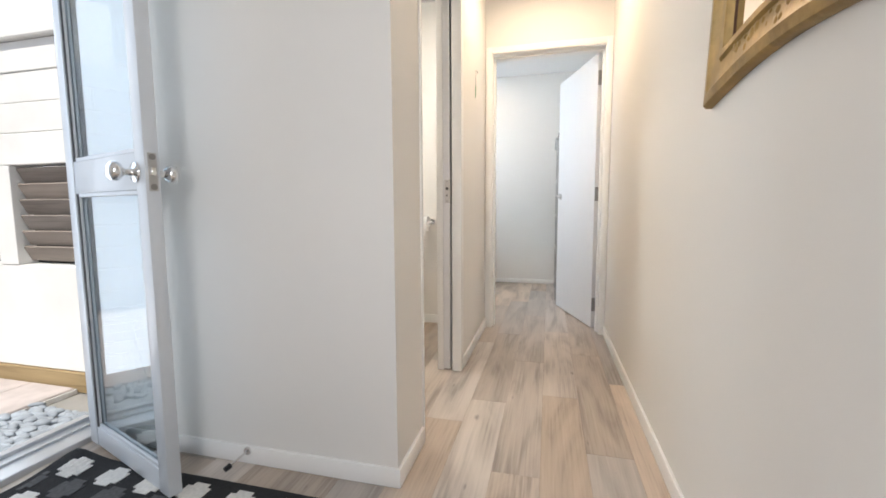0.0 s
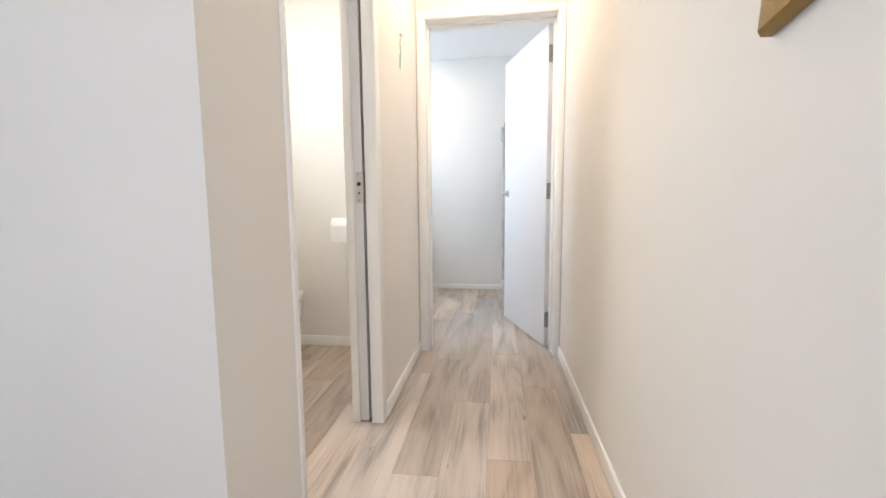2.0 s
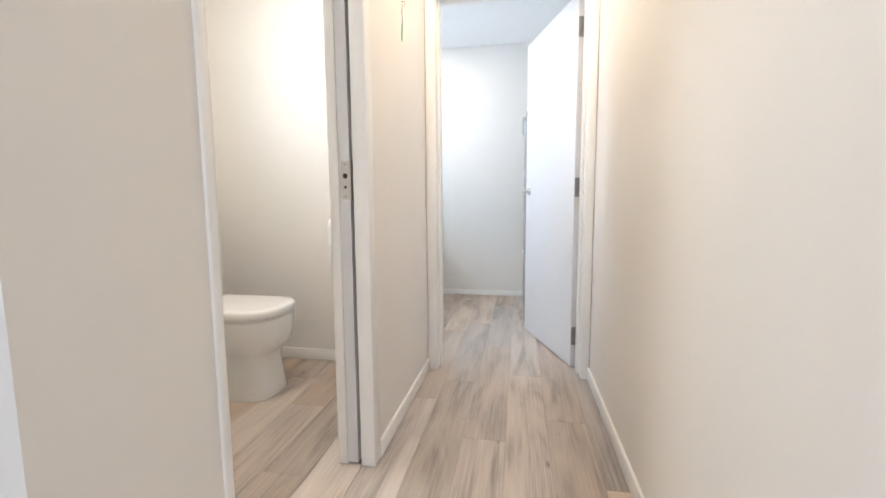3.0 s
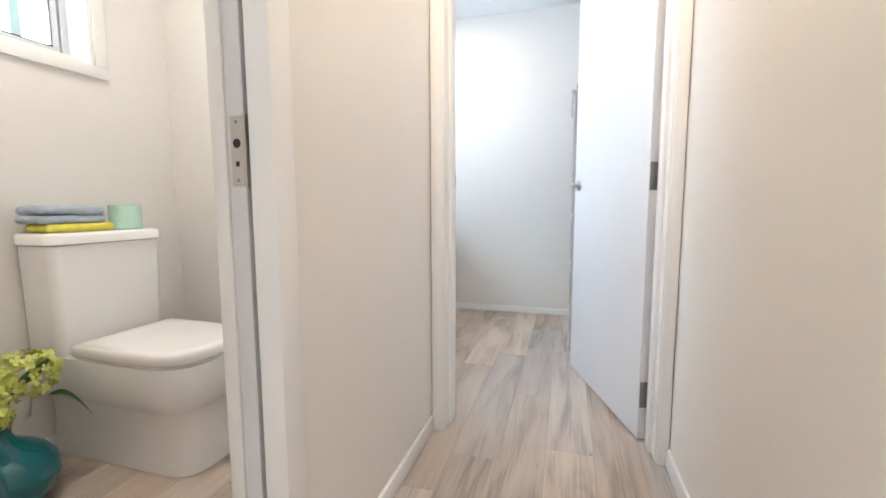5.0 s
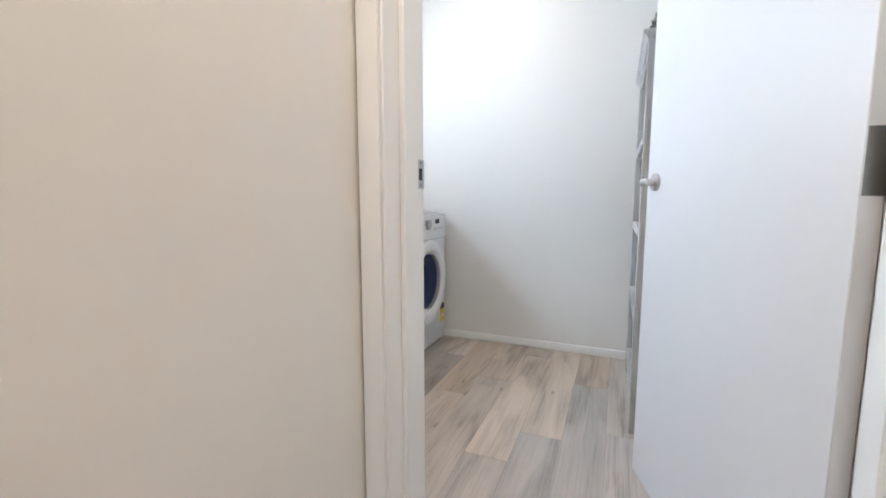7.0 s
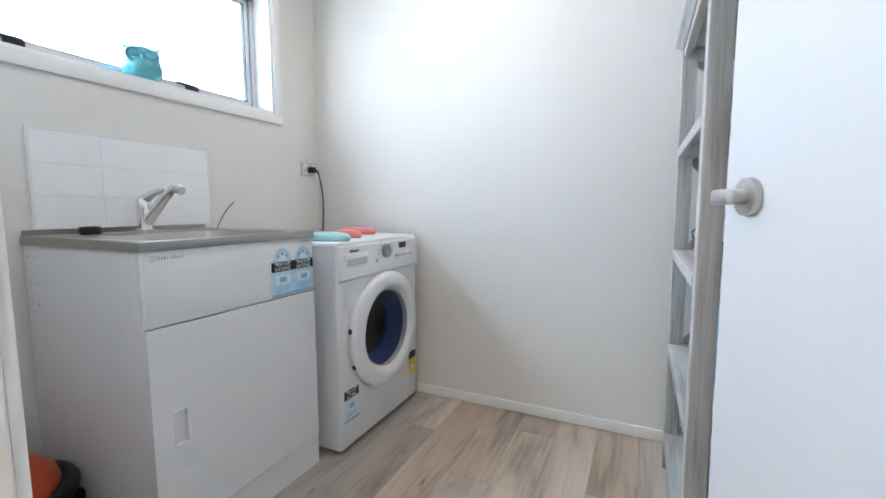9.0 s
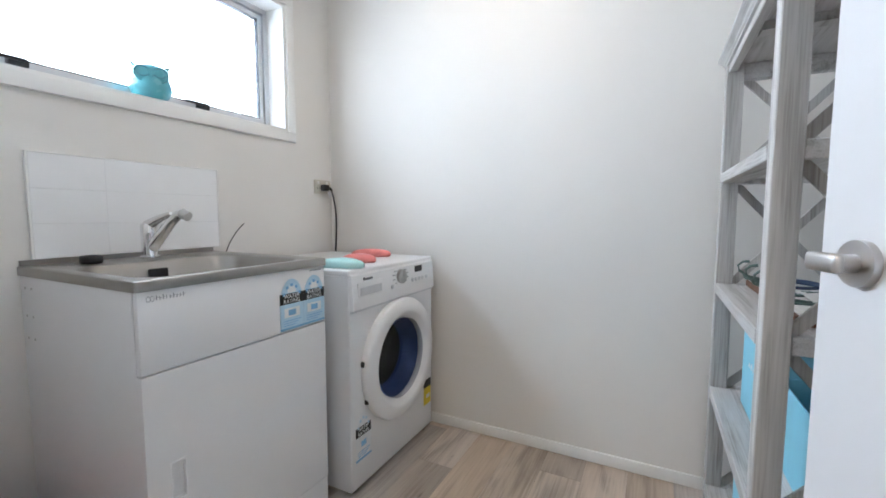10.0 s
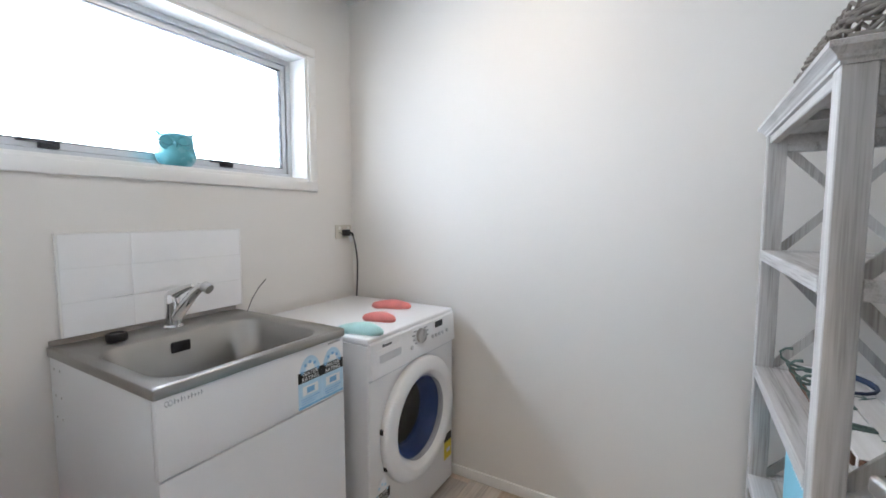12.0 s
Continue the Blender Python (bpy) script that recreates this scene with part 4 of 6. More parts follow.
# ---- tap ----
tap = thing("tap", (-1.640, 2.555, TZ), "polished chrome mixer tap on the laundry sink", "tap")
AX, AY = -1.640, 2.555
bm = bmesh.new()
lathe(bm, [(0.0, 0), (0.030, 0), (0.030, 0.006), (0.024, 0.012), (0.023, 0.080), (0.024, 0.084), (0.024, 0.112), (0.020, 0.118), (0.0, 0.119)], 28, (AX, AY, TZ + 0.0005))
part("body", bm, M_CHROME, tap, smooth=40)
bm = bmesh.new()
tube(bm, [(AX + 0.008, AY + 0.004, TZ + 0.035), (AX + 0.045, AY + 0.012, TZ + 0.075), (AX + 0.095, AY + 0.022, TZ + 0.125), (AX + 0.125, AY + 0.028, TZ + 0.148), (AX + 0.145, AY + 0.033, TZ + 0.152)], [0.020, 0.018, 0.016, 0.015, 0.014], 16)
part("spout", bm, M_CHROME, tap, smooth=50)
bm = bmesh.new()
cyl(bm, (AX + 0.140, AY + 0.032, TZ + 0.153), (AX + 0.163, AY + 0.037, TZ + 0.142), 0.017, 0.016, 20)
part("aerator", bm, M_SATIN, tap, "grey ribbed spout end", 40)
bm = bmesh.new()
tube(bm, [(AX, AY, TZ + 0.112), (AX + 0.035, AY + 0.008, TZ + 0.130), (AX + 0.075, AY + 0.017, TZ + 0.146), (AX + 0.095, AY + 0.021, TZ + 0.152)], [0.019, 0.014, 0.010, 0.007], 14)
part("lever", bm, M_CHROME, tap, smooth=50)

sink_plug = thing("sink_plug", (-1.632, 2.385, TZ), "black rubber sink plug lying on the steel top", "sink plug")
bm = bmesh.new()
lathe(bm, [(0, 0.0), (0.026, 0.0), (0.029, 0.004), (0.029, 0.020), (0.026, 0.024), (0.020, 0.024), (0.018, 0.020), (0.0, 0.020)], 24, (-1.632, 2.385, TZ + 0.0005))
part("plug", bm, M_BLACK, sink_plug, smooth=40)
wire = thing("cable_tie", (-1.70, 2.876, TZ - 0.20), "thin black wire end sticking up behind the sink", "wire")
bm = bmesh.new()
tube(bm, [(-1.705, 2.876, TZ - 0.20), (-1.705, 2.878, TZ - 0.02), (-1.70, 2.902, TZ + 0.035), (-1.695, 2.930, TZ + 0.078), (-1.688, 2.962, TZ + 0.112)], 0.0022, 8)
part("wire", bm, M_BLACK, wire, smooth=60)

# ---- splashback tiles ----
SY0, SY1, SZ0, SZ1 = 2.288, 2.871, 0.9225, 1.236
splash = thing("splashback", (XW, 2.585, SZ0), "white glazed tile splashback above the laundry tub", "splashback")
part("backing", bx(XW, XW + 0.009, SY0, SY1, SZ0, SZ1), material("white_grout", (0.80, 0.80, 0.79), 0.6, vary=0.03, scale=60), splash, "white grout bed")
tile_h = (SZ1 - SZ0) / 3
for r in range(3):
    cuts = [SY0, SY0 + 0.19, SY1]
    for a, b in zip(cuts, cuts[1:]):
        part("tile", bx(XW + 0.004, XW + 0.0105, a + 0.0001, b - 0.0001, SZ0 + r * tile_h + 0.0009, SZ0 + (r + 1) * tile_h - 0.0009, bevel=0.0004, seg=1), M_TILE, splash, smooth=40)
bm = bmesh.new()
for a in ((SY0 - 0.006, SY0 - 0.0005, SZ0, SZ1 + 0.004), (SY1 + 0.0005, SY1 + 0.006, SZ0, SZ1 + 0.004), (SY0 - 0.0005, SY1 + 0.0005, SZ1 + 0.0005, SZ1 + 0.004)):
    box(bm, XW, XW + 0.011, *a, bevel=0.001)
part("edge_trim", bm, M_TRIM, splash, "white edge trim")

# ---- power point and cord ----
OY, OZ = 3.489, 1.207
point = thing("power_point", (XW, OY, OZ), "pale power point with black plug in it", "power outlet")
part("plate", bx(XW, XW + 0.009, OY - 0.058, OY + 0.058, OZ - 0.037, OZ + 0.037, bevel=0.002, seg=2), material("almond_plastic", (0.62, 0.59, 0.52), 0.4, vary=0.03), point, "pale beige plate", 40)
part("switch", bx(XW + 0.008, XW + 0.0125, OY + 0.026, OY + 0.040, OZ + 0.012, OZ + 0.028, bevel=0.001), M_TRIM, point)
part("switch", bx(XW + 0.008, XW + 0.0125, OY - 0.040, OY - 0.026, OZ + 0.012, OZ + 0.028, bevel=0.001), M_TRIM, point)
bm = bmesh.new()
for dy in (-0.008, 0.008):
    box(bm, XW + 0.008, XW + 0.0095, OY - 0.030 + dy - 0.0015, OY - 0.030 + dy + 0.0015, OZ - 0.012, OZ - 0.002)
part("socket_slot", bm, M_DARK, point, "dark socket slots")
cord_parts = []
bm = bmesh.new()
box(bm, XW + 0.0095, XW + 0.038, OY - 0.020, OY + 0.024, OZ - 0.022, OZ + 0.012, bevel=0.007, seg=3)
tube(bm, [(XW + 0.030, OY + 0.020, OZ - 0.004), (XW + 0.034, OY + 0.035, OZ - 0.010), (XW + 0.032, OY + 0.045, OZ - 0.022)], 0.0065, 10)
cord_parts.append(("plug", bm, M_BLACK, "black plug"))
bm = bmesh.new()
pts = []
for k in range(13):
    f = k / 12
    pts.append((XW + 0.034 + 0.006 * math.sin(f * 5), OY + 0.040 + 0.030 * math.sin(min(1, f * 2.2) * math.pi / 2) - 0.004 * math.sin(f * 7), OZ - 0.018 - 0.42 * f ** 1.25))
tube(bm, pts, 0.0040, 10)
cord_parts.insert(0, ("power_cord", bm, M_BLACK, "black power cord"))
bm = bmesh.new()
box(bm, XW + 0.030, XW + 0.032, OY + 0.018, OY + 0.052, OZ - 0.052, OZ - 0.020, bevel=0.0006)
bmesh.ops.rotate(bm, verts=bm.verts, cent=(XW + 0.031, OY + 0.035, OZ - 0.036), matrix=Matrix.Rotation(radians(28), 3, "X"))
cord_parts.append(("tag", bm, M_PAPER, "white paper tag"))

# ---- washing machine ----
WX, WYA, WYB, WZ = -1.062, 2.902, 3.516, 0.857
wm = thing("washing_machine", (-1.38, 3.23, 0), "white front loading washing machine with round door", "washing machine")
cord = None
for nm, cbm, cm, cl in cord_parts:
    made_ = part(nm, cbm, cm, cord or wm, cl, 50)
    cord = cord or made_
bm = bmesh.new()
box(bm, -1.690, WX - 0.012, WYA, WYB, 0.022, WZ - 0.024)
bmesh.ops.delete(bm, geom=[f for f in bm.faces if f.calc_center_median().x > WX - 0.02], context="FACES_ONLY")
wbody = part("body", bm, M_ENAMEL, wm, smooth=40)
bm = bmesh.new()
DYC, DZC = 3.212, 0.452
rect, ring_ = [], []
for k in range(64):
    a = 2 * math.pi * k / 64
    c, s_ = math.cos(a), math.sin(a)
    ring_.append((DYC + 0.174 * c, DZC + 0.174 * s_))
    f = 1 / max(abs(c), abs(s_))
    rect.append(((WYA + WYB) / 2 + (WYB - WYA) / 2 * c * f, (0.022 + WZ - 0.024) / 2 + (WZ - 0.046) / 2 * s_ * f))
mid_y, mid_z = (WYA + WYB) / 2, (WZ - 0.002) / 2
shr = [(mid_y + (y - mid_y) * 0.972, mid_z + (z - mid_z) * 0.98) for y, z in rect]
loft(bm, [[Vector((WX - 0.012, y, z)) for y, z in rect], [Vector((WX - 0.007, y + (mid_y - y) * 0.006, z + (mid_z - z) * 0.006)) for y, z in rect], [Vector((WX - 0.004, y, z)) for y, z in shr], [Vector((WX - 0.004, y, z)) for y, z in ring_], [Vector((WX - 0.03, y, z)) for y, z in ring_]], False, False)
part("front_panel", bm, M_ENAMEL, wm, "white front panel with round opening", 40)
bm = bmesh.new()
box(bm, -1.695, WX - 0.006, WYA, WYB, WZ - 0.0235, WZ, bevel=0.008, seg=3)
part("top_panel", bm, M_ENAMEL, wm, smooth=40)
bm = bmesh.new()
loft(bm, [[Vector((WX - 0.008, y, z)) for y, z in ((WYA + 0.002, 0.707), (WYB - 0.002, 0.707), (WYB - 0.002, 0.843), (WYA + 0.002, 0.843))],
          [Vector((WX + dx, y, z)) for y, z, dx in ((WYA + 0.006, 0.711, 0.010), (WYB - 0.006, 0.711, 0.010), (WYB - 0.006, 0.835, 0.001), (WYA + 0.006, 0.835, 0.001))]])
panel = part("control_panel", bm, M_ENAMEL, wm, "white sloping control panel")
part("panel_joint", bx(WX - 0.006, WX - 0.0025, WYA + 0.004, WYB - 0.004, 0.699, 0.707), M_GREYPLASTIC, wm)
bm = bmesh.new()
box(bm, WX + 0.002, WX + 0.0080, WYA + 0.035, WYA + 0.190, 0.752, 0.807, bevel=0.003, seg=2)
drawer = part("detergent_drawer", bm, M_ENAMEL, wm, smooth=40)
# no recess is cut; the grey pad carries its shade as colour
bm = bmesh.new()
box(bm, WX + 0.0075, WX + 0.0092, WYA + 0.048, WYA + 0.178, 0.759, 0.789, bevel=0.002)
part("drawer_grip", bm, M_GREYPLASTIC, drawer, "grey pad with the grip recess's shade in its colour")
bm = bmesh.new()
for j in range(5):
    box(bm, WX + 0.0025, WX + 0.0046, WYA + 0.072 + j * 0.0115, WYA + 0.080 + j * 0.0115, 0.813, 0.821 + (0.003 if j == 0 else 0))
part("maker_mark", bm, M_INK, panel, "small dark printed mark")


def along_x(bm, y, z):
    bmesh.ops.transform(bm, matrix=Matrix.Translation((0, y, z)) @ Matrix.Rotation(radians(90), 4, "Y"), verts=bm.verts)


bm = bmesh.new()
lathe(bm, [(0.030, 0.0), (0.030, 0.014), (0.026, 0.017), (0.0, 0.018)], 28)
along_x(bm, DYC + 0.012, 0.797)
for v in bm.verts:
    v.co.x += WX + 0.003
dial = part("dial", bm, M_SATIN, panel, "silver programme dial", 40)
bm = bmesh.new()
box(bm, WX + 0.020, WX + 0.024, DYC + 0.009, DYC + 0.015, 0.797, 0.825, bevel=0.001)
part("pointer", bm, M_SATIN, dial)
bm = bmesh.new()
for k in range(12):
    a = radians(30 * k + 15)
    y, z = DYC + 0.012 + 0.052 * math.cos(a), 0.797 + 0.036 * math.sin(a)
    if z > 0.749 and abs(math.cos(a)) > 0.3:
        box(bm, WX + 0.003, WX + 0.0068, y - 0.008, y + 0.008, z - 0.0015, z + 0.0015)
part("programme_marks", bm, M_INKPALE, panel, "tiny grey programme marks")["kind"] = "stuff"
part("display", bx(WX + 0.0022, WX + 0.0058, DYC + 0.130, DYC + 0.190, 0.800, 0.827, bevel=0.001), M_BLACK, panel, "small black display")
for k in range(5):
    bm = bmesh.new()
    lathe(bm, [(0.0085, 0), (0.0085, 0.006), (0.006, 0.008), (0, 0.008)], 14)
    along_x(bm, DYC + 0.105 + k * 0.028 + (0.01 if k == 4 else 0), 0.769)
    for v in bm.verts:
        v.co.x += WX + 0.004
    part("button", bm, M_GREYPLASTIC, panel, smooth=40)
bm = bmesh.new()
lathe(bm, [(0.009, 0), (0.009, 0.006), (0.007, 0.008), (0, 0.008)], 14)
along_x(bm, DYC - 0.055, 0.762)
for v in bm.verts:
    v.co.x += WX + 0.004
part("button", bm, M_GREYPLASTIC, panel, smooth=40)
# round door
bm = bmesh.new()
lathe(bm, [(0.169, 0.0), (0.251, 0.0), (0.2550, 0.005), (0.2545, 0.024), (0.2490, 0.032), (0.2280, 0.038), (0.2020, 0.041), (0.1930, 0.0385), (0.1750, 0.018), (0.168, 0.010), (0.169, 0.0)], 64)
along_x(bm, DYC, DZC)
for v in bm.verts:
    v.co.x += WX - 0.004
wdoor = part("door", bm, M_ENAMEL, wm, "white round door ring", 50)
bm = bmesh.new()
lathe(bm, [(0.168, 0.022), (0.150, 0.017), (0.110, 0.006), (0.060, -0.001), (0.0, -0.003), (0.0, -0.006), (0.060, -0.004), (0.110, 0.003), (0.150, 0.014), (0.168, 0.018), (0.168, 0.022)], 48)
along_x(bm, DYC, DZC)
for v in bm.verts:
    v.co.x += WX
glass = part("door_glass", bm, M_DARKGLASS, wdoor, "bulging clear door glass", 60)
glass.visible_shadow = False
bm = bmesh.new()
lathe(bm, [(0.171, 0.006), (0.165, -0.020), (0.145, -0.055), (0.132, -0.060), (0.132, -0.075), (0.150, -0.080), (0.173, -0.05), (0.173, 0.006)], 48)
along_x(bm, DYC, DZC)
for v in bm.verts:
    v.co.x += WX - 0.006
part("door_seal", bm, M_BLUESEAL, wm, "blue rubber door seal", 60)
bm = bmesh.new()
lathe(bm, [(0.140, -0.078)] + [(0.143 + 0.006 * (k % 2), -0.085 - 0.018 * k) for k in range(12)] + [(0.14, -0.30)] + [(0.12 - 0.02 * k, -0.305 - 0.006 * (k % 2)) for k in range(6)] + [(0, -0.31)], 40)
along_x(bm, DYC, DZC)
for v in bm.verts:
    v.co.x += WX
part("drum", bm, M_DRUM, wm, "dark steel drum", 60)
for a in (170, 205, 8):
    y, z = DYC + 0.254 * math.cos(radians(a)), DZC + 0.254 * math.sin(radians(a))
    bm = bmesh.new()
    box(bm, WX - 0.004, WX + 0.012, y - 0.005, y + 0.005, z - 0.011, z + 0.011, bevel=0.003)
    part("door_hinge", bm, M_BLACK, wdoor, "small black hinge cover")
rating(WYA + 0.022, 0.128, 0.092, 0.187, wbody, WX - 0.0038, True)
lab = part("energy_sticker", bx(WX - 0.004, WX - 0.0026, WYB - 0.082, WYB - 0.016, 0.137, 0.222), M_YELLOW, wbody, "yellow energy sticker")
part("sticker_head", bx(WX - 0.004, WX - 0.0022, WYB - 0.082, WYB - 0.016, 0.222, 0.260), M_BLACK, lab, "black band")
part("sticker_figure", bx(WX - 0.004, WX - 0.0020, WYB - 0.060, WYB - 0.028, 0.168, 0.186), M_PAPER, lab)
for x in (-1.64, WX - 0.045):
    for y in (WYA + 0.05, WYB - 0.05):
        bm = bmesh.new()
        lathe(bm, [(0.0, 0.0), (0.022, 0.0), (0.022, 0.010), (0.012, 0.012), (0.010, 0.026), (0, 0.026)], 16, (x, y, 0.0005))
        part("foot", bm, M_HINGE, wm, "grey levelling foot", 40)

# ---- ceramic birds on the machine ----


def bird(at, angle, length, mat, label):
    b = thing("bird_ornament", at, label, "bird ornament", "ceramic birds on the washing machine")
    out = []
    prof = ((0.0, 0.02), (0.06, 0.10), (0.16, 0.145), (0.30, 0.17), (0.45, 0.22), (0.60, 0.23), (0.74, 0.17), (0.86, 0.10), (0.95, 0.04), (1.0, 0.01))
    low = ((0.95, -0.03), (0.85, -0.08), (0.70, -0.12), (0.52, -0.12), (0.35, -0.09), (0.20, -0.07), (0.08, -0.05))
    for fx, fy in prof + low:
        out.append((fx - 0.5, 1.35 * fy - 0.05 - 0.45 * (fx - 0.45) ** 2))
    bm = bmesh.new()
    R = Matrix.Translation(at) @ Matrix.Rotation(radians(angle), 4, "Z")

    def lp(s, z):
        return [R @ Vector((x * length * s, y * length * s, z)) for x, y in out]

    loft(bm, [lp(0.88, 0.0005), lp(0.97, 0.006), lp(1.0, 0.014), lp(0.97, 0.022), lp(0.86, 0.029), lp(0.62, 0.034), lp(0.35, 0.036)])
    part("bird", bm, mat, b, smooth=70)
    return b


bird((-1.315, 3.372, WZ), 27, 0.19, M_CORAL, "coral pink ceramic bird lying on the washing machine")
bird((-1.205, 3.145, WZ), 22, 0.145, M_CORAL, "small coral pink ceramic bird on the washing machine")
bird((-1.150, 2.972, WZ), 20, 0.185, M_MINT, "mint green ceramic bird on the washing machine")

# ---- owl on the sill ----
OWX, OWY, OWZ = -1.785, 2.667, W2[2] + 0.0142
owl = thing("owl_figurine", (OWX, OWY, OWZ), "turquoise glazed owl figurine on the window sill", "figurine")
bm = bmesh.new()
lathe(bm, [(0, 0), (0.036, 0.0), (0.048, 0.006), (0.061, 0.020), (0.067, 0.040), (0.066, 0.056), (0.061, 0.072), (0.059, 0.086), (0.060, 0.100), (0.055, 0.114), (0.040, 0.122), (0, 0.120)], 36, (OWX, OWY, OWZ))
part("body", bm, M_OWL, owl, smooth=60)
LD = Vector((0.90, -0.44, 0)).normalized()
SD = Vector((0.44, 0.90, 0))
for s in (-1, 1):
    bm = bmesh.new()
    c = Vector((OWX, OWY, OWZ + 0.083)) + LD * 0.051 + SD * s * 0.0255
    bmesh.ops.create_uvsphere(bm, u_segments=18, v_segments=10, radius=0.025, matrix=Matrix.Translation(c) @ LD.to_track_quat("Z", "Y").to_matrix().to_4x4() @ Matrix.Diagonal((1, 1, 0.38, 1)))
    eye = part("eye_disc", bm, M_OWL, owl, smooth=60)
    bm = bmesh.new()
    pts = [c + LD * 0.0085 + SD * (0.016 * math.cos(a)) + Vector((0, 0, -0.002 - 0.008 * math.sin(a))) for a in [math.pi * k / 8 for k in range(9)]]
    tube(bm, pts, 0.0018, 6)
    part("eyelid", bm, M_OWLDARK, eye, "dark carved eyelid", 60)
    bm = bmesh.new()
    tube(bm, [c + LD * 0.006 + SD * (0.0255 * math.cos(a)) + Vector((0, 0, 0.0245 * math.sin(a))) for a in [2 * math.pi * k / 20 for k in range(21)]], 0.0032, 7)
    part("eye_rim", bm, M_OWL, owl, "raised round eye rim", 60)
    bm = bmesh.new()
    e0 = Vector((OWX, OWY, OWZ + 0.110)) + SD * s * 0.044 + LD * 0.016
    cyl(bm, e0, e0 + SD * s * 0.018 + Vector((0, 0, 0.020)), 0.011, 0.001, 14)
    part("ear_tuft", bm, M_OWL, owl, smooth=60)
    bm = bmesh.new()
    tube(bm, [Vector((OWX, OWY, OWZ + 0.085)) + SD * s * 0.055 + LD * 0.010, Vector((OWX, OWY, OWZ + 0.055)) + SD * s * 0.050 + LD * 0.034, Vector((OWX, OWY, OWZ + 0.022)) + SD * s * 0.034 + LD * 0.046], [0.004, 0.007, 0.003], 8)
    part("wing", bm, M_OWL, owl, smooth=60)
bm = bmesh.new()
c = Vector((OWX, OWY, OWZ + 0.073)) + LD * 0.061
cyl(bm, c + Vector((0, 0, 0.008)), c + LD * 0.010 - Vector((0, 0, 0.010)), 0.008, 0.001, 10)
part("beak", bm, M_OWL, owl, smooth=50)

# ---- shelf unit ----
HX0, HX1, HYA, HYB, HZ = 0.080, 0.440, 2.695, 3.402, 1.527
shelf = thing("shelf_unit", (0.26, 3.06, 0), "tall whitewashed wooden shelf unit with crossed side braces", "shelf unit")
PX, PY = 0.046, 0.042
for x in (HX0, HX1 - PX):
    for y in (HYA, HYB - PY):
        part("post", bx(x, x + PX, y, y + PY, 0.0, HZ, bevel=0.002, seg=1), M_SHELF, shelf)
LEVELS = (0.141, 0.485, 0.833, 1.188)
for z in LEVELS:
    lvl = part("shelf", bx(HX0 + 0.012, HX1 - 0.012, HYA + PY * 0.5, HYB - PY * 0.5, z - 0.018, z - 0.002), M_SHELFY, shelf)
    part("front_rail", bx(HX0 - 0.002, HX0 + 0.060, HYA + PY, HYB - PY, z - 0.030, z + 0.001, bevel=0.002), M_SHELFY, lvl)
    part("back_rail", bx(HX1 - 0.060, HX1 + 0.001, HYA + PY, HYB - PY, z - 0.030, z + 0.001, bevel=0.002), M_SHELFY, lvl)
    for y in (HYA + 0.004, HYB - PY + 0.004):
        part("side_rail", bx(HX0 + PX, HX1 - PX, y, y + PY - 0.008, z - 0.034, z + 0.0015, bevel=0.002), M_SHELFY, lvl)
bounds = list(LEVELS) + [HZ]
for y in (HYA + 0.014, HYB - PY + 0.014):
    for k, (za, zb) in enumerate(zip(bounds, bounds[1:])):
        z0, z1 = za + 0.004, zb - 0.036
        for s in (1, -1):
            bm = bmesh.new()
            a = Vector((HX0 + PX, 0, z0 if s > 0 else z1))
            b = Vector((HX1 - PX, 0, z1 if s > 0 else z0))
            L = (b - a).length
            box(bm, -L / 2, L / 2, 0.0 if s > 0 else 0.0095, 0.0085 if s > 0 else 0.018, -0.012, 0.012, bevel=0.001)
            m = Matrix.Translation(((a.x + b.x) / 2, y, (a.z + b.z) / 2)) @ Matrix.Rotation(-math.atan2(b.z - a.z, b.x - a.x), 4, "Y")
            bmesh.ops.transform(bm, matrix=m, verts=bm.verts)
            part("cross_brace", bm, M_SHELF, shelf)
bm = bmesh.new()


def crown(o, z):
    return rounded(HX0 - o, min(HX1 + o, XS - 0.004), HYA - o, HYB + o, 0.001, z, 1)


loft(bm, [crown(0.002, HZ), crown(0.002, HZ + 0.006), crown(0.006, HZ + 0.009), crown(0.008, HZ + 0.014), crown(0.017, HZ + 0.022), crown(0.020, HZ + 0.024), crown(0.020, HZ + 0.033), crown(0.017, HZ + 0.035)])
part("crown_moulding", bm, M_SHELFY, shelf, "stepped crown moulding")
for x in (HX0 + 0.004, HX1 - PX + 0.004):
    part("top_rail", bx(x, x + 0.022, HYA + PY, HYB - PY, HZ - 0.024, HZ - 0.001, bevel=0.002), M_SHELFY, shelf)
for y in (HYA + 0.006, HYB - PY + 0.006):
    part("top_rail", bx(HX0 + PX, HX1 - PX, y, y + 0.030, HZ - 0.050, HZ - 0.001, bevel=0.002), M_SHELFY, shelf)
part("top_slat", bx(HX0 + 0.03, HX1 - 0.03, 3.04, 3.08, HZ - 0.022, HZ - 0.001), M_SHELFY, shelf)
for y in (2.80, 3.06, 3.32):
    bm = bmesh.new()
    cyl(bm, (HX0 + 0.024, y, HZ - 0.012), (HX0 + 0.0275, y, HZ - 0.012), 0.004, n=10)
    part("screw_hole", bm, M_DARK, shelf, "small dark screw hole")

# wicker basket on top
BKZ = HZ + 0.0355
basket = thing("basket", (0.27, 2.98, BKZ), "grey woven wicker basket on top of the shelf unit", "basket")
random.seed(11)


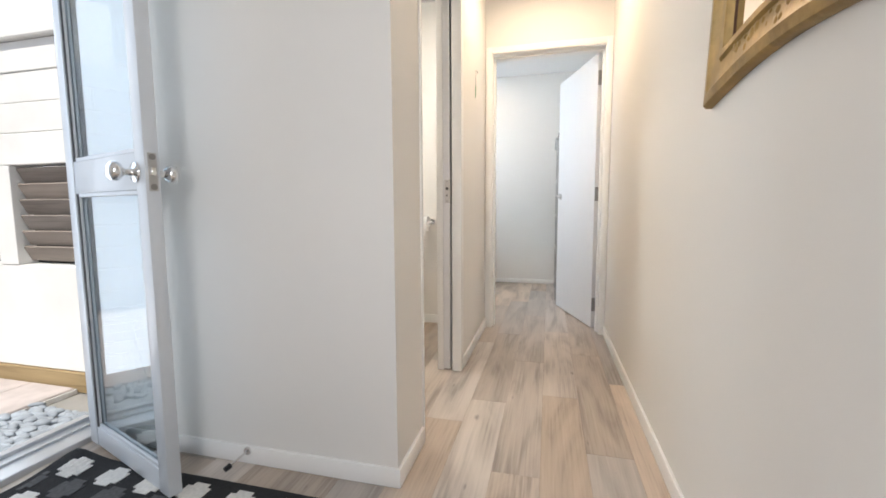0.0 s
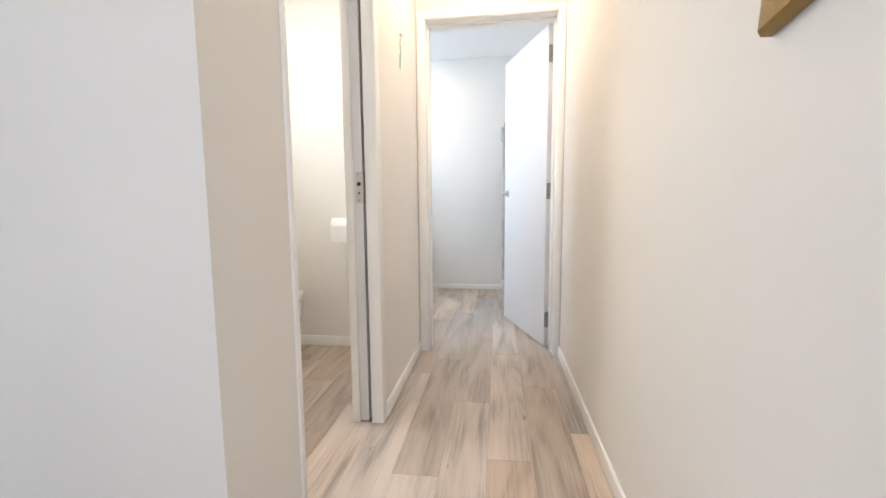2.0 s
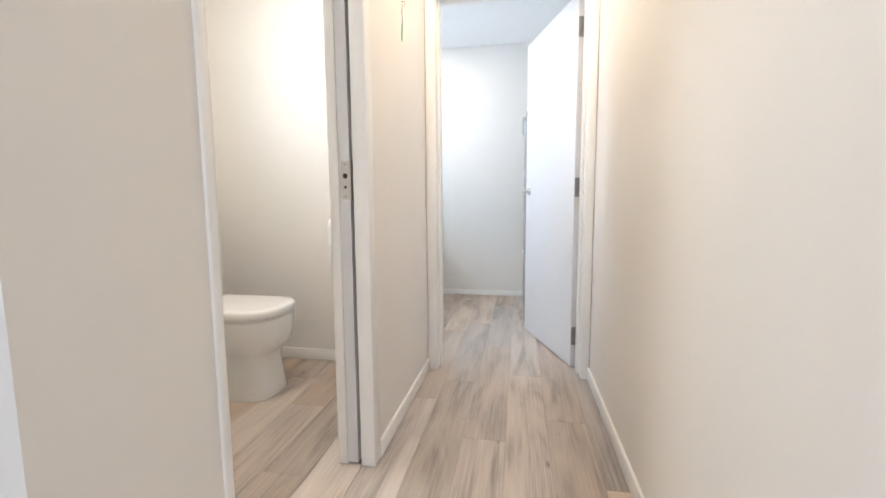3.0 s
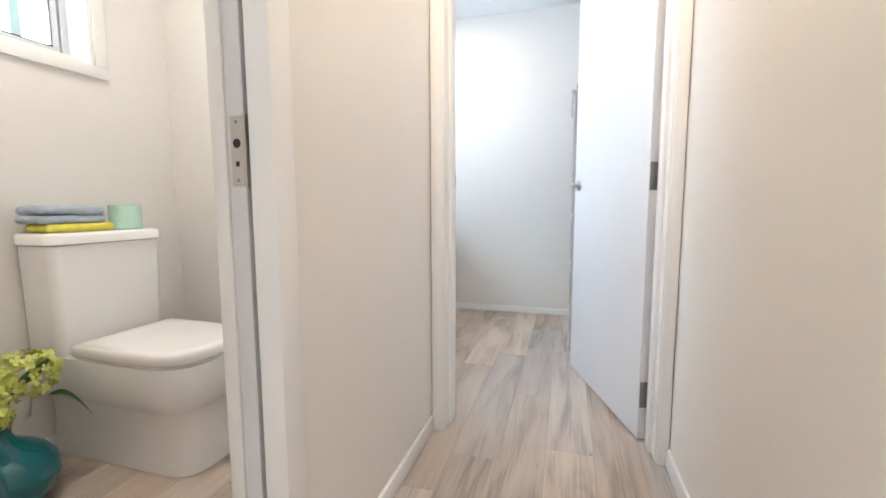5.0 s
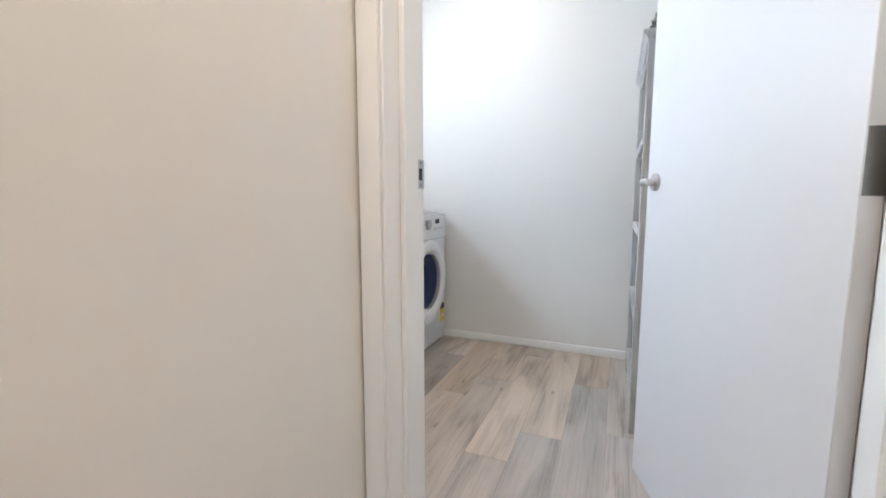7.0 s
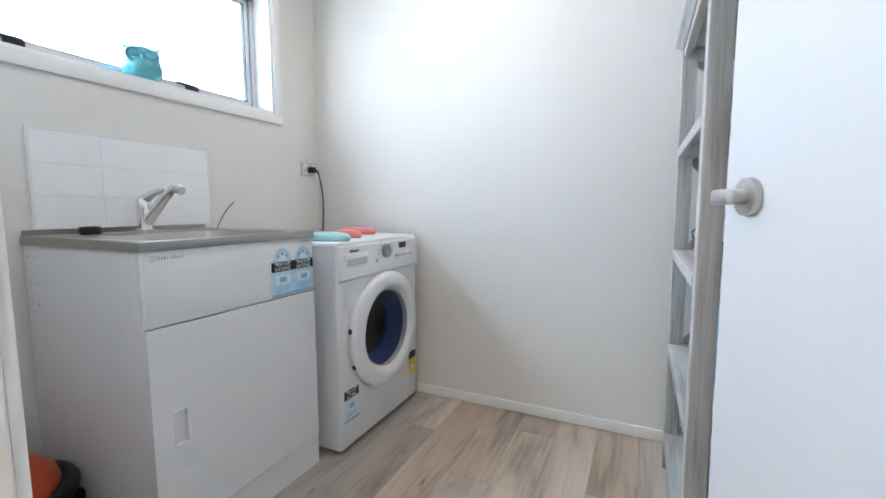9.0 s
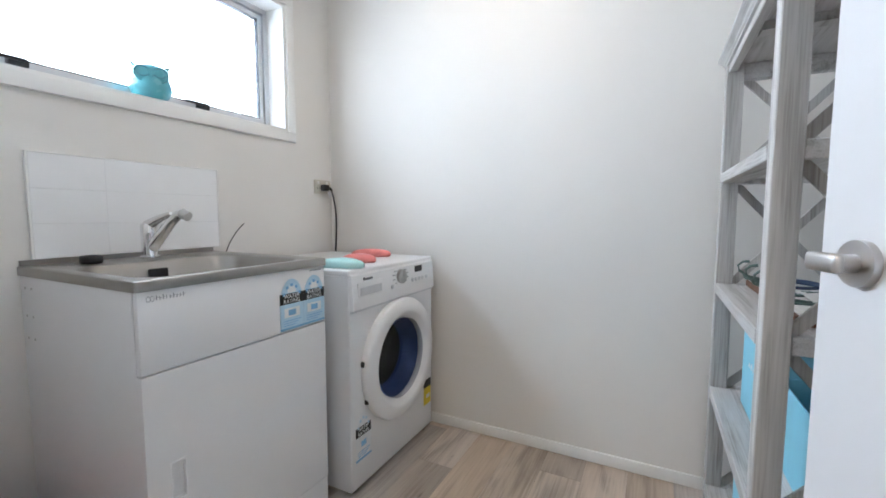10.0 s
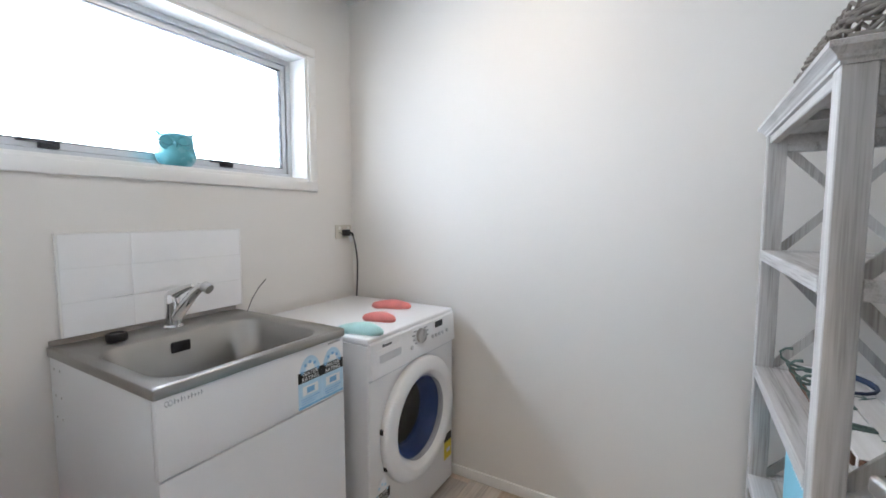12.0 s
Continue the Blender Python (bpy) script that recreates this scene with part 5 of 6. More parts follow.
def even(loop, count):
    """The loop walked in even steps."""
    pts = loop + [loop[0]]
    lens = [0]
    for a, b in zip(pts, pts[1:]):
        lens.append(lens[-1] + (b - a).length)
    out, k = [], 0
    for i in range(count):
        d = lens[-1] * i / count
        while lens[k + 1] < d:
            k += 1
        out.append(pts[k].lerp(pts[k + 1], (d - lens[k]) / max(1e-6, lens[k + 1] - lens[k])))
    return out


for r in range(10):
    f = r / 9
    o = 0.016 + 0.022 * math.sin(f * 3.0) - 0.016 * f
    lp = even(rounded(0.125 - o, 0.405 + min(o, 0.02), 2.72 - o, 3.135 + o, 0.075, 0, 7), 60)
    pts = []
    for k, p in enumerate(lp):
        d = Vector((p.x - 0.265, p.y - 2.93, 0)).normalized()
        pts.append(p + d * (0.007 if (k + r) % 2 else -0.007) + Vector((0, 0, BKZ + 0.008 + f * 0.075 + random.uniform(-0.005, 0.005))))
    bm = bmesh.new()
    tube(bm, pts + [pts[0]], 0.0038 + random.uniform(-0.0010, 0.0010), 6)
    part("woven_strand", bm, M_WICKER, basket, smooth=60)
lp = even(rounded(0.125 - 0.02, 0.405 + 0.010, 2.72 - 0.02, 3.135 + 0.02, 0.075, 0, 7), 44)
for k in range(0, len(lp)):
    p, q = lp[k], lp[(k + 3) % len(lp)]
    for s in (0, 1):
        bm = bmesh.new()
        a, b = (p, q) if s == 0 else (q, p)
        ins = Vector((0.265, 2.93, 0))
        lo = ins + (a - ins) * 0.93
        mid = (a + b) / 2 * 1.0
        tube(bm, [lo + Vector((0, 0, BKZ + 0.006)), mid + (mid - ins).normalized() * 0.004 + Vector((0, 0, BKZ + 0.045)), b + Vector((0, 0, BKZ + 0.086))], 0.0034, 6)
        part("stake", bm, M_WICKER, basket, smooth=60)
bm = bmesh.new()
loft(bm, [rounded(0.125, 0.405, 2.725, 3.13, 0.07, BKZ + 0.001, 6), rounded(0.125, 0.405, 2.725, 3.13, 0.07, BKZ + 0.010, 6)])
part("base", bm, M_WICKER, basket)

# hook board lying on a shelf
hz = 0.8345
rack = thing("coat_rack", (0.25, 3.05, hz), "white painted wooden coat rack with green hooks lying on the shelf", "coat rack")
for k in range(4):
    part("board", bx(0.165 + k * 0.066, 0.165 + k * 0.066 + 0.064, 2.800, 3.355 - 0.01 * (k % 2), hz, hz + 0.020, bevel=0.0015), M_BOARD, rack)
part("bark_edge", bx(0.158, 0.1645, 2.806, 3.349, hz, hz + 0.019, bevel=0.002), M_BARK, rack, "dark brown bark edge")
part("bark_edge", bx(0.166, 0.425, 2.790, 2.7995, hz, hz + 0.019, bevel=0.002), M_BARK, rack, "dark brown bark edge")
for k, y in enumerate((2.94, 3.06, 3.18, 3.30)):
    bm = bmesh.new()
    hb = Vector((0.185, y, hz + 0.021))
    tube(bm, [hb + Vector(v) for v in ((0.03, 0, 0.004), (0.0, 0, 0.007), (-0.030, 0.002, 0.014), (-0.052, 0.004, 0.030), (-0.056, 0.004, 0.046), (-0.044, 0.003, 0.058), (-0.028, 0.002, 0.060))], [0.0042, 0.0045, 0.004, 0.0036, 0.0034, 0.0034, 0.005], 9)
    tube(bm, [hb + Vector(v) for v in ((0.0, -0.004, 0.007), (-0.020, -0.010, 0.004), (-0.038, -0.012, 0.010), (-0.042, -0.012, 0.022))], [0.0042, 0.0038, 0.0034, 0.0045], 9)
    box(bm, hb.x - 0.004, hb.x + 0.045, y - 0.012, y + 0.012, hz + 0.0205, hz + 0.0255, bevel=0.002)
    part("hook", bm, M_HOOK, rack, "verdigris iron double hook", 60)
bm = bmesh.new()
random.seed(3)
for k, (x, y) in enumerate(((0.25, 2.90), (0.33, 3.02), (0.27, 3.14), (0.36, 2.86))):
    for j in range(4):
        a = radians(60 * j + 20 * k)
        tube(bm, [(x, y, hz + 0.0205), (x + 0.025 * math.cos(a), y + 0.025 * math.sin(a), hz + 0.0208)], [0.0022, 0.0008], 5)
part("painted_motif", bm, M_HOOK, rack, "faded painted twigs")["kind"] = "stuff"
cable = thing("cable_loop", (0.26, 3.30, hz), "dark navy cord coiled on the coat rack", "cord")
bm = bmesh.new()
pts = [(0.25 + 0.055 * math.cos(a) * (1 + 0.05 * k / 16), 3.22 + 0.075 * math.sin(a), hz + 0.0245 + 0.0004 * k) for k, a in enumerate([k * math.pi / 8 for k in range(28)])]
tube(bm, pts, 0.0042, 8)
part("cord", bm, M_NAVY, cable, smooth=60)


def storage_box(x0, x1, y0, y1, z, h, label, tilt=0):
    b = thing("storage_box", ((x0 + x1) / 2, (y0 + y1) / 2, z), label, "storage box", "blue boxes on the shelf")
    t = 0.004
    for nm, a in (("side", (x0, x0 + t, y0, y1, z, z + h)), ("side", (x1 - t, x1, y0, y1, z, z + h)), ("side", (x0 + t, x1 - t, y0, y0 + t, z, z + h)), ("side", (x0 + t, x1 - t, y1 - t, y1, z, z + h))):
        part(nm, bx(*a, bevel=0.001), M_BOX, b)
    # bottom coloured dark for the shade inside the box
    part("bottom", bx(x0 + t, x1 - t, y0 + t, y1 - t, z, z + t), M_BOXIN, b, "bottom with the inside shade in its colour")
    return b


ZS2, ZS1 = LEVELS[1] + 0.0015, LEVELS[0] + 0.0015
bA = storage_box(0.150, 0.420, 3.000, 3.270, ZS2, 0.275, "sky blue fabric storage box standing on the shelf")
bm = bmesh.new()
for k, w in enumerate((0.020, 0.012, 0.016, 0.010)):
    tube(bm, [(0.1495, 3.07 + k * 0.03, ZS2 + 0.14), (0.1495, 3.08 + k * 0.03, ZS2 + 0.14 + w), (0.1495, 3.09 + k * 0.03, ZS2 + 0.138)], 0.0012, 5)
part("script_mark", bm, M_PAPER, bA, "faint white script")
bB = storage_box(0.170, 0.425, 2.735, 2.960, ZS2, 0.190, "teal blue storage box with a white label on the shelf")
part("label_holder", bx(0.270, 0.330, 2.7325, 2.735, ZS2 + 0.115, ZS2 + 0.145), M_PAPER, bB, "small white label")
bC = storage_box(0.130, 0.425, 2.740, 3.180, ZS1, 0.265, "open sky blue storage box on the lowest shelf")
# added dark lumps give the open box its shaded inside
bm = bmesh.new()
for k in range(6):
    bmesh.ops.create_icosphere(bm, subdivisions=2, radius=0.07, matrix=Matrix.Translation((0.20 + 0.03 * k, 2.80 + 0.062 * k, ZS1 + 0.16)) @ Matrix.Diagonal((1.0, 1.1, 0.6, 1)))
part("shade_filler", bm, M_BOXIN, bC, "added dark lumps in place of shade in the box", 60)
cloth = thing("folded_cloth", (0.36, 2.86, LEVELS[3]), "pale pink and white folded cloth leaning on the shelf", "folded cloth")
for k, (m_, z) in enumerate(((material("pink_cotton", (0.66, 0.42, 0.45), 0.95, vary=0.1, scale=30, bump=0.6, bump_scale=400), 0.0), (material("white_cotton", (0.74, 0.72, 0.72), 0.95, vary=0.06, scale=30, bump=0.6, bump_scale=400), 0.030))):
    bm = bmesh.new()
    box(bm, 0.300, 0.425, 2.760, 2.960, LEVELS[3] + 0.0015 + z, LEVELS[3] + 0.030 + z, bevel=0.011, seg=3)
    part("fold", bm, m_, cloth, smooth=50)

# ---- vacuum cleaner in the corner ----
VX, VY = -1.560, 2.050
vac = thing("vacuum_cleaner", (VX, VY, 0), "red and black round vacuum cleaner on the laundry floor", "vacuum cleaner")
bm = bmesh.new()
lathe(bm, [(0, 0.012), (0.15, 0.012), (0.165, 0.03), (0.170, 0.10), (0.165, 0.19), (0.155, 0.205), (0, 0.205)], 40, (VX, VY, 0))
part("drum", bm, M_BLACK, vac, "black drum", 50)
bm = bmesh.new()
lathe(bm, [(0.168, 0.2055), (0.170, 0.225), (0.160, 0.262), (0.130, 0.292), (0.08, 0.306), (0, 0.310)], 40, (VX, VY, 0))
part("lid", bm, M_RED, vac, "red orange domed lid", 50)
bm = bmesh.new()
tube(bm, [(VX + (0.195 + 0.0025 * (k % 2)) * math.cos(2 * math.pi * k / 72), VY + (0.180 + 0.0025 * (k % 2)) * math.sin(2 * math.pi * k / 72), 0.188 + 0.03 * math.sin(2 * math.pi * k / 72 + 0.6)) for k in range(73)], 0.024, 12)
part("hose", bm, M_BLACK, vac, "black ribbed hose wound round the drum", 60)
bm = bmesh.new()
lathe(bm, [(0.172, 0.150), (0.215, 0.150), (0.215, 0.158), (0.172, 0.158), (0.172, 0.150)], 40, (VX, VY, 0))
part("bumper", bm, M_BLACK, vac, "black bumper rim", 40)
for a in (40, 130, 220, 310):
    bm = bmesh.new()
    c = (VX + 0.13 * math.cos(radians(a)), VY + 0.13 * math.sin(radians(a)), 0.014)
    bmesh.ops.create_uvsphere(bm, u_segments=12, v_segments=8, radius=0.0138, matrix=Matrix.Translation(c))
    part("castor", bm, M_GREYPLASTIC, vac, smooth=60)


# ---- toilet ----
CY = 1.195
toilet = thing("toilet", (-1.45, CY, 0), "white close coupled toilet with closed seat", "toilet")


def pan(half, x1, z, x0=XW + 0.004, n=10, sq=0.55):
    """A loop with a square back and a rounded front."""
    r = min(half * 0.95, (x1 - x0) * 0.5)
    pts = [Vector((x0, CY - half, z))]
    for k in range(2 * n + 1):
        a = -math.pi / 2 + math.pi * k / (2 * n)
        ca, sa = math.cos(a), math.sin(a)
        e = 2 / 2.9
        pts.append(Vector((x1 - r + r * (abs(ca) ** e), CY + half * math.copysign(abs(sa) ** e, sa), z)))
    pts.append(Vector((x0, CY + half, z)))
    return pts


bm = bmesh.new()
loft(bm, [pan(0.130, -1.108, 0.0005), pan(0.132, -1.106, 0.010), pan(0.125, -1.116, 0.06), pan(0.119, -1.126, 0.14), pan(0.121, -1.125, 0.195), pan(0.138, -1.105, 0.225),
          pan(0.162, -1.078, 0.262), pan(0.173, -1.067, 0.312), pan(0.176, -1.064, 0.374), pan(0.175, -1.065, 0.387), pan(0.168, -1.072, 0.3915)])
part("bowl", bm, M_CERAMIC, toilet, "white glazed pan", 50)


def seat_loop(half, x0, x1, z):
    return pan(half, x1, z, x0)


bm = bmesh.new()
loft(bm, [seat_loop(0.172, -1.505, -1.066, 0.3915), seat_loop(0.175, -1.508, -1.063, 0.3933), seat_loop(0.175, -1.508, -1.063, 0.3968), seat_loop(0.172, -1.505, -1.066, 0.3983)])
part("seat", bm, M_SEAT, toilet, "white plastic seat", 50)
bm = bmesh.new()
loft(bm, [seat_loop(0.178, -1.512, -1.060, 0.4005), seat_loop(0.181, -1.515, -1.056, 0.405), seat_loop(0.181, -1.515, -1.056, 0.430), seat_loop(0.175, -1.509, -1.063, 0.439), seat_loop(0.15, -1.49, -1.09, 0.442)])
part("lid", bm, M_SEAT, toilet, "white closed lid", 50)
bm = bmesh.new()
for s in (-1, 1):
    cyl(bm, (-1.522, CY + s * 0.075 - 0.02, 0.414), (-1.522, CY + s * 0.075 + 0.02, 0.414), 0.011, n=14)
    cyl(bm, (-1.522, CY + s * 0.075, 0.391), (-1.522, CY + s * 0.075, 0.414), 0.009, n=12)
part("seat_hinge", bm, M_CHROME, toilet, "chrome seat hinges", 40)
bm = bmesh.new()
loft(bm, [rounded(-1.732, -1.562, CY - 0.186, CY + 0.186, 0.030, 0.3920, 6), rounded(-1.732, -1.553, CY - 0.188, CY + 0.188, 0.030, 0.48, 6), rounded(-1.732, -1.548, CY - 0.191, CY + 0.191, 0.030, 0.70, 6), rounded(-1.732, -1.547, CY - 0.192, CY + 0.192, 0.030, 0.767, 6)])
cist = part("cistern", bm, M_CERAMIC, toilet, "white glazed cistern", 50)
bm = bmesh.new()
loft(bm, [rounded(-1.734, -1.545, CY - 0.195, CY + 0.195, 0.036, 0.7685, 6), rounded(-1.735, -1.538, CY - 0.202, CY + 0.202, 0.040, 0.773, 6), rounded(-1.735, -1.538, CY - 0.202, CY + 0.202, 0.040, 0.798, 6), rounded(-1.735, -1.544, CY - 0.196, CY + 0.196, 0.036, 0.807, 6), rounded(-1.73, -1.56, CY - 0.18, CY + 0.18, 0.03, 0.810, 6)])
part("cistern_lid", bm, M_CERAMIC, cist, smooth=50)
bm = bmesh.new()
lathe(bm, [(0.024, 0), (0.024, 0.005), (0.02, 0.007), (0, 0.007)], 24, (-1.63, CY + 0.045, 0.810))
part("flush_button", bm, M_CHROME, cist, "round chrome flush button", 40)
bm = bmesh.new()
for x in (-1.27,):
    bmesh.ops.create_uvsphere(bm, u_segments=12, v_segments=8, radius=0.009, matrix=Matrix.Translation((x, CY - 0.119, 0.035)))
part("bolt_cap", bm, M_SEAT, toilet, "white bolt cap", 60)
bm = bmesh.new()
tube(bm, [(-1.735, CY - 0.205, 0.17), (-1.715, CY - 0.205, 0.18), (-1.70, CY - 0.20, 0.25), (-1.69, CY - 0.18, 0.34), (-1.69, CY - 0.165, 0.3933)], 0.005, 8)
part("inlet_hose", bm, M_GREYPLASTIC, toilet, "grey inlet hose", 60)

# towels and candle on the cistern
CZ = 0.8105


def towel(name, x0, x1, y0, y1, z, folds, thick, mat, label):
    t = thing(name, ((x0 + x1) / 2, (y0 + y1) / 2, z), label, "towel")
    random.seed(int(z * 1000))
    for k in range(folds):
        bm = bmesh.new()
        o = 0.004 * math.sin(k * 2.1)
        box(bm, x0 + o, x1 + o, y0 + o, y1 - o, z + k * thick + 0.0004, z + (k + 1) * thick, bevel=thick * 0.47, seg=4)
        bmesh.ops.subdivide_edges(bm, edges=[e for e in bm.edges if e.calc_length() > 0.05], cuts=6, use_grid_fill=True)
        for v in bm.verts:
            v.co.z += 0.011 * noise.noise(v.co * 22 + Vector((k, 0, 0))) * (1 if k else 0.2)
            v.co.x += 0.006 * noise.noise(v.co * 19 + Vector((0, k, 5)))
        part("fold", bm, mat, t, smooth=60)
    return t


towel("towel", -1.705, -1.580, 1.022, 1.235, CZ, 1, 0.028, M_TOWELYELLOW, "folded yellow hand towel on the cistern")
towel("towel", -1.712, -1.588, 1.000, 1.215, CZ + 0.0285, 2, 0.031, M_TOWELBLUE, "folded grey blue hand towel on the yellow one")
candle = thing("candle", (-1.64, 1.318, CZ), "mint green candle glass on the cistern", "candle")
bm = bmesh.new()
lathe(bm, [(0, 0), (0.050, 0.0), (0.054, 0.004), (0.054, 0.092), (0.051, 0.093), (0.050, 0.070), (0.050, 0.006), (0, 0.006)], 32, (-1.64, 1.318, CZ))
part("glass", bm, M_CANDLE, candle, smooth=40)
bm = bmesh.new()
lathe(bm, [(0, 0.0065), (0.0495, 0.0065), (0.0495, 0.062), (0, 0.060)], 28, (-1.64, 1.318, CZ))
part("wax", bm, M_WAX, candle, "pale green wax", 40)

# toilet roll holder
holder = thing("toilet_roll_holder", (-0.93, YD + 0.03, 0.80), "white toilet roll on a wall holder", "toilet roll holder")
bm = bmesh.new()
tube(bm, [(-0.865, YD + 0.029, 0.80), (-0.865, YD - 0.03, 0.80), (-0.875, YD - 0.04, 0.80), (-0.985, YD - 0.04, 0.80)], 0.006, 10)
cyl(bm, (-0.865, YD + 0.022, 0.80), (-0.865, YD + 0.0298, 0.80), 0.022, n=20)
part("arm", bm, M_CHROME, holder, smooth=50)
bm = bmesh.new()
lathe(bm, [(0.020, -0.052), (0.055, -0.052), (0.055, 0.052), (0.020, 0.052), (0.020, -0.052)], 32)
bmesh.ops.transform(bm, matrix=Matrix.Translation((-0.93, YD - 0.040 - 0.0, 0.789)) @ Matrix.Rotation(radians(90), 4, "Y"), verts=bm.verts)
box(bm, -0.980, -0.880, YD - 0.0955, YD - 0.0945, 0.70, 0.789)
part("roll", bm, material("tissue", (0.82, 0.81, 0.79), 0.95, vary=0.03, scale=30, bump=0.4, bump_scale=200), holder, "white paper roll", 40)
valve = thing("stop_tap", (XW, 0.80, 0.62), "small grey metal fitting on the toilet wall", "wall fitting")
bm = bmesh.new()
cyl(bm, (XW, 0.80, 0.62), (XW + 0.045, 0.80, 0.62), 0.011, n=16)
cyl(bm, (XW, 0.80, 0.62), (XW + 0.006, 0.80, 0.62), 0.022, n=20)
part("fitting", bm, M_SATIN, valve, smooth=40)

# ---- vase of hydrangeas ----
VSX, VSY = -1.535, 0.805
vase = thing("vase", (VSX, VSY, 0), "squat teal glass vase with lime hydrangeas on the floor", "vase")
bm = bmesh.new()
lathe(bm, [(0, 0.001), (0.070, 0.001), (0.105, 0.016), (0.132, 0.052), (0.143, 0.092), (0.138, 0.135), (0.112, 0.172), (0.074, 0.198), (0.049, 0.214), (0.042, 0.232), (0.043, 0.262), (0.052, 0.278),
           (0.049, 0.279), (0.039, 0.262), (0.038, 0.232), (0.045, 0.211), (0.070, 0.194), (0.108, 0.168), (0.133, 0.133), (0.138, 0.092), (0.128, 0.055), (0.10, 0.022), (0, 0.012)], 56, (VSX, VSY, 0))
part("glass", bm, M_VASE, vase, smooth=60)
random.seed(31)
heads = [((-1.455, 0.725, 0.350), 0.090), ((-1.545, 0.905, 0.380), 0.078), ((-1.600, 0.760, 0.365), 0.066)]
for (hx, hy, hz_), hr in heads:
    bm = bmesh.new()
    base = Vector((VSX + random.uniform(-0.04, 0.04), VSY + random.uniform(-0.04, 0.04), 0.02))
    c = Vector((hx, hy, hz_))
    neck = Vector((VSX + (hx - VSX) * 0.2, VSY + (hy - VSY) * 0.2, 0.268))
    tube(bm, [base, base.lerp(neck, 0.5), neck, neck.lerp(c, 0.5) + Vector((0, 0, 0.01)), c], 0.0042, 7)
    part("stem", bm, M_STEM, vase, "green stem", 60)
    bm = bmesh.new()
    for k in range(150):
        u, a = random.uniform(-0.75, 1), random.uniform(0, 2 * math.pi)
        s = math.sqrt(max(0, 1 - u * u))
        d = Vector((s * math.cos(a), s * math.sin(a), u * 0.85)).normalized()
        p = c + d * hr * random.uniform(0.78, 1.06)
        m = Matrix.Translation(p) @ (d + Vector((random.uniform(-0.5, 0.5), random.uniform(-0.5, 0.5), random.uniform(-0.4, 0.4)))).to_track_quat("Z", "Y").to_matrix().to_4x4() @ Matrix.Rotation(random.uniform(0, 6.3), 4, "Z")
        w = random.uniform(0.009, 0.0135)
        for j in range(4):
            t = Matrix.Rotation(math.pi / 2 * j, 4, "Z")
            vs = [bm.verts.new(m @ t @ Vector(v)) for v in ((0, 0, 0), (w * 0.75, -w * 0.55, 0.002), (w * 1.35, -w * 0.30, 0.0035), (w * 1.35, w * 0.30, 0.0035), (w * 0.75, w * 0.55, 0.002))]
            bm.faces.new(vs)
    flower = part("flower_head", bm, M_PETAL, vase, "lime green hydrangea head of many petals", 60)
    flower["kind"] = "stuff"
for (lx, ly, lz), yaw, droop in (((-1.60, 0.86, 0.345), 150, 0.02), ((-1.49, 0.92, 0.31), 60, -0.05), ((-1.66, 0.66, 0.33), 215, 0.0), ((-1.53, 0.87, 0.35), 100, 0.03)):
    bm = bmesh.new()
    rows_ = []
    d = Vector((math.cos(radians(yaw)), math.sin(radians(yaw)), 0))
    s = Vector((-d.y, d.x, 0))
    for k in range(8):
        f = k / 7
        w = 0.030 * math.sin(math.pi * min(1, f * 1.02)) ** 0.8 * (1.15 - 0.5 * f)
        p = Vector((lx, ly, lz)) + d * 0.105 * f + Vector((0, 0, droop * f * f * 2 + 0.012 * math.sin(f * 3)))
        rows_.append([bm.verts.new(p - s * w + Vector((0, 0, 0.006 * w / 0.03))), bm.verts.new(p), bm.verts.new(p + s * w + Vector((0, 0, 0.006 * w / 0.03)))])
    for A, B_ in zip(rows_, rows_[1:]):
        for j in range(2):
            bm.faces.new((A[j], A[j + 1], B_[j + 1], B_[j]))
    part("leaf", bm, M_LEAF, vase, "dark green leaf", 60)


# ---- outside the front door ----
ground = structure("ground", bx(-400, XO - 0.01, -400, 400, -0.16, -0.06), M_EARTH, "grey paved ground round the house", "ground")
structure("ground_inner", bx(XO - 0.01, 400, -400, 400, -0.16, -0.06), M_EARTH, "grey paved ground under the house", "ground")
# added sheet that glows white, in place of bright daylight outside the panes
backdrop = structure("backdrop", bx(-5.02, -5.0, 0.60, 7.5, -0.05, 5.0), material("backdrop_glow", (1.0, 1.0, 1.0), 0.9, emit=2.6, vary=0.0), "glowing white backdrop sheet in place of daylight beyond the windows", "backdrop")
WYP = 0.10
pw = thing("patio_wall", (-3.4, WYP + 0.06, 0), "white rendered patio wall with a timber base", "wall")
part("panel", bx(-5.2, XO - 0.02, WYP, WYP + 0.10, 0.055, 0.615, bevel=0.004), M_OUTWALL, pw)
part("base_board", bx(-5.2, XO - 0.02, WYP - 0.012, WYP + 0.10, -0.055, 0.053, bevel=0.004), M_OAK, pw, "brown stained base board")
part("beam", bx(-5.2, XO - 0.02, WYP - 0.004, WYP + 0.10, 1.140, 1.30, bevel=0.004), M_OUTWALL, pw)
for k in range(3):
    part("board", bx(-5.2, XO - 0.02, WYP + 0.004 * (k % 2), WYP + 0.09, 1.303 + k * 0.15, 1.450 + k * 0.15, bevel=0.004), M_OUTWALL, pw)
part("capping", bx(-5.2, XO - 0.02, WYP - 0.03, WYP + 0.13, 1.755, 1.80, bevel=0.006), M_OUTWALL, pw)
for x in (-2.865, -4.3, -1.975):
    part("post", bx(x, x + 0.135, WYP - 0.006, WYP + 0.10, 0.617, 1.138, bevel=0.003), M_OUTWALL, pw)
screen = thing("slat_screen", (-3.4, WYP + 0.06, 0.62), "weathered brown louvre slats between white posts", "slat screen")
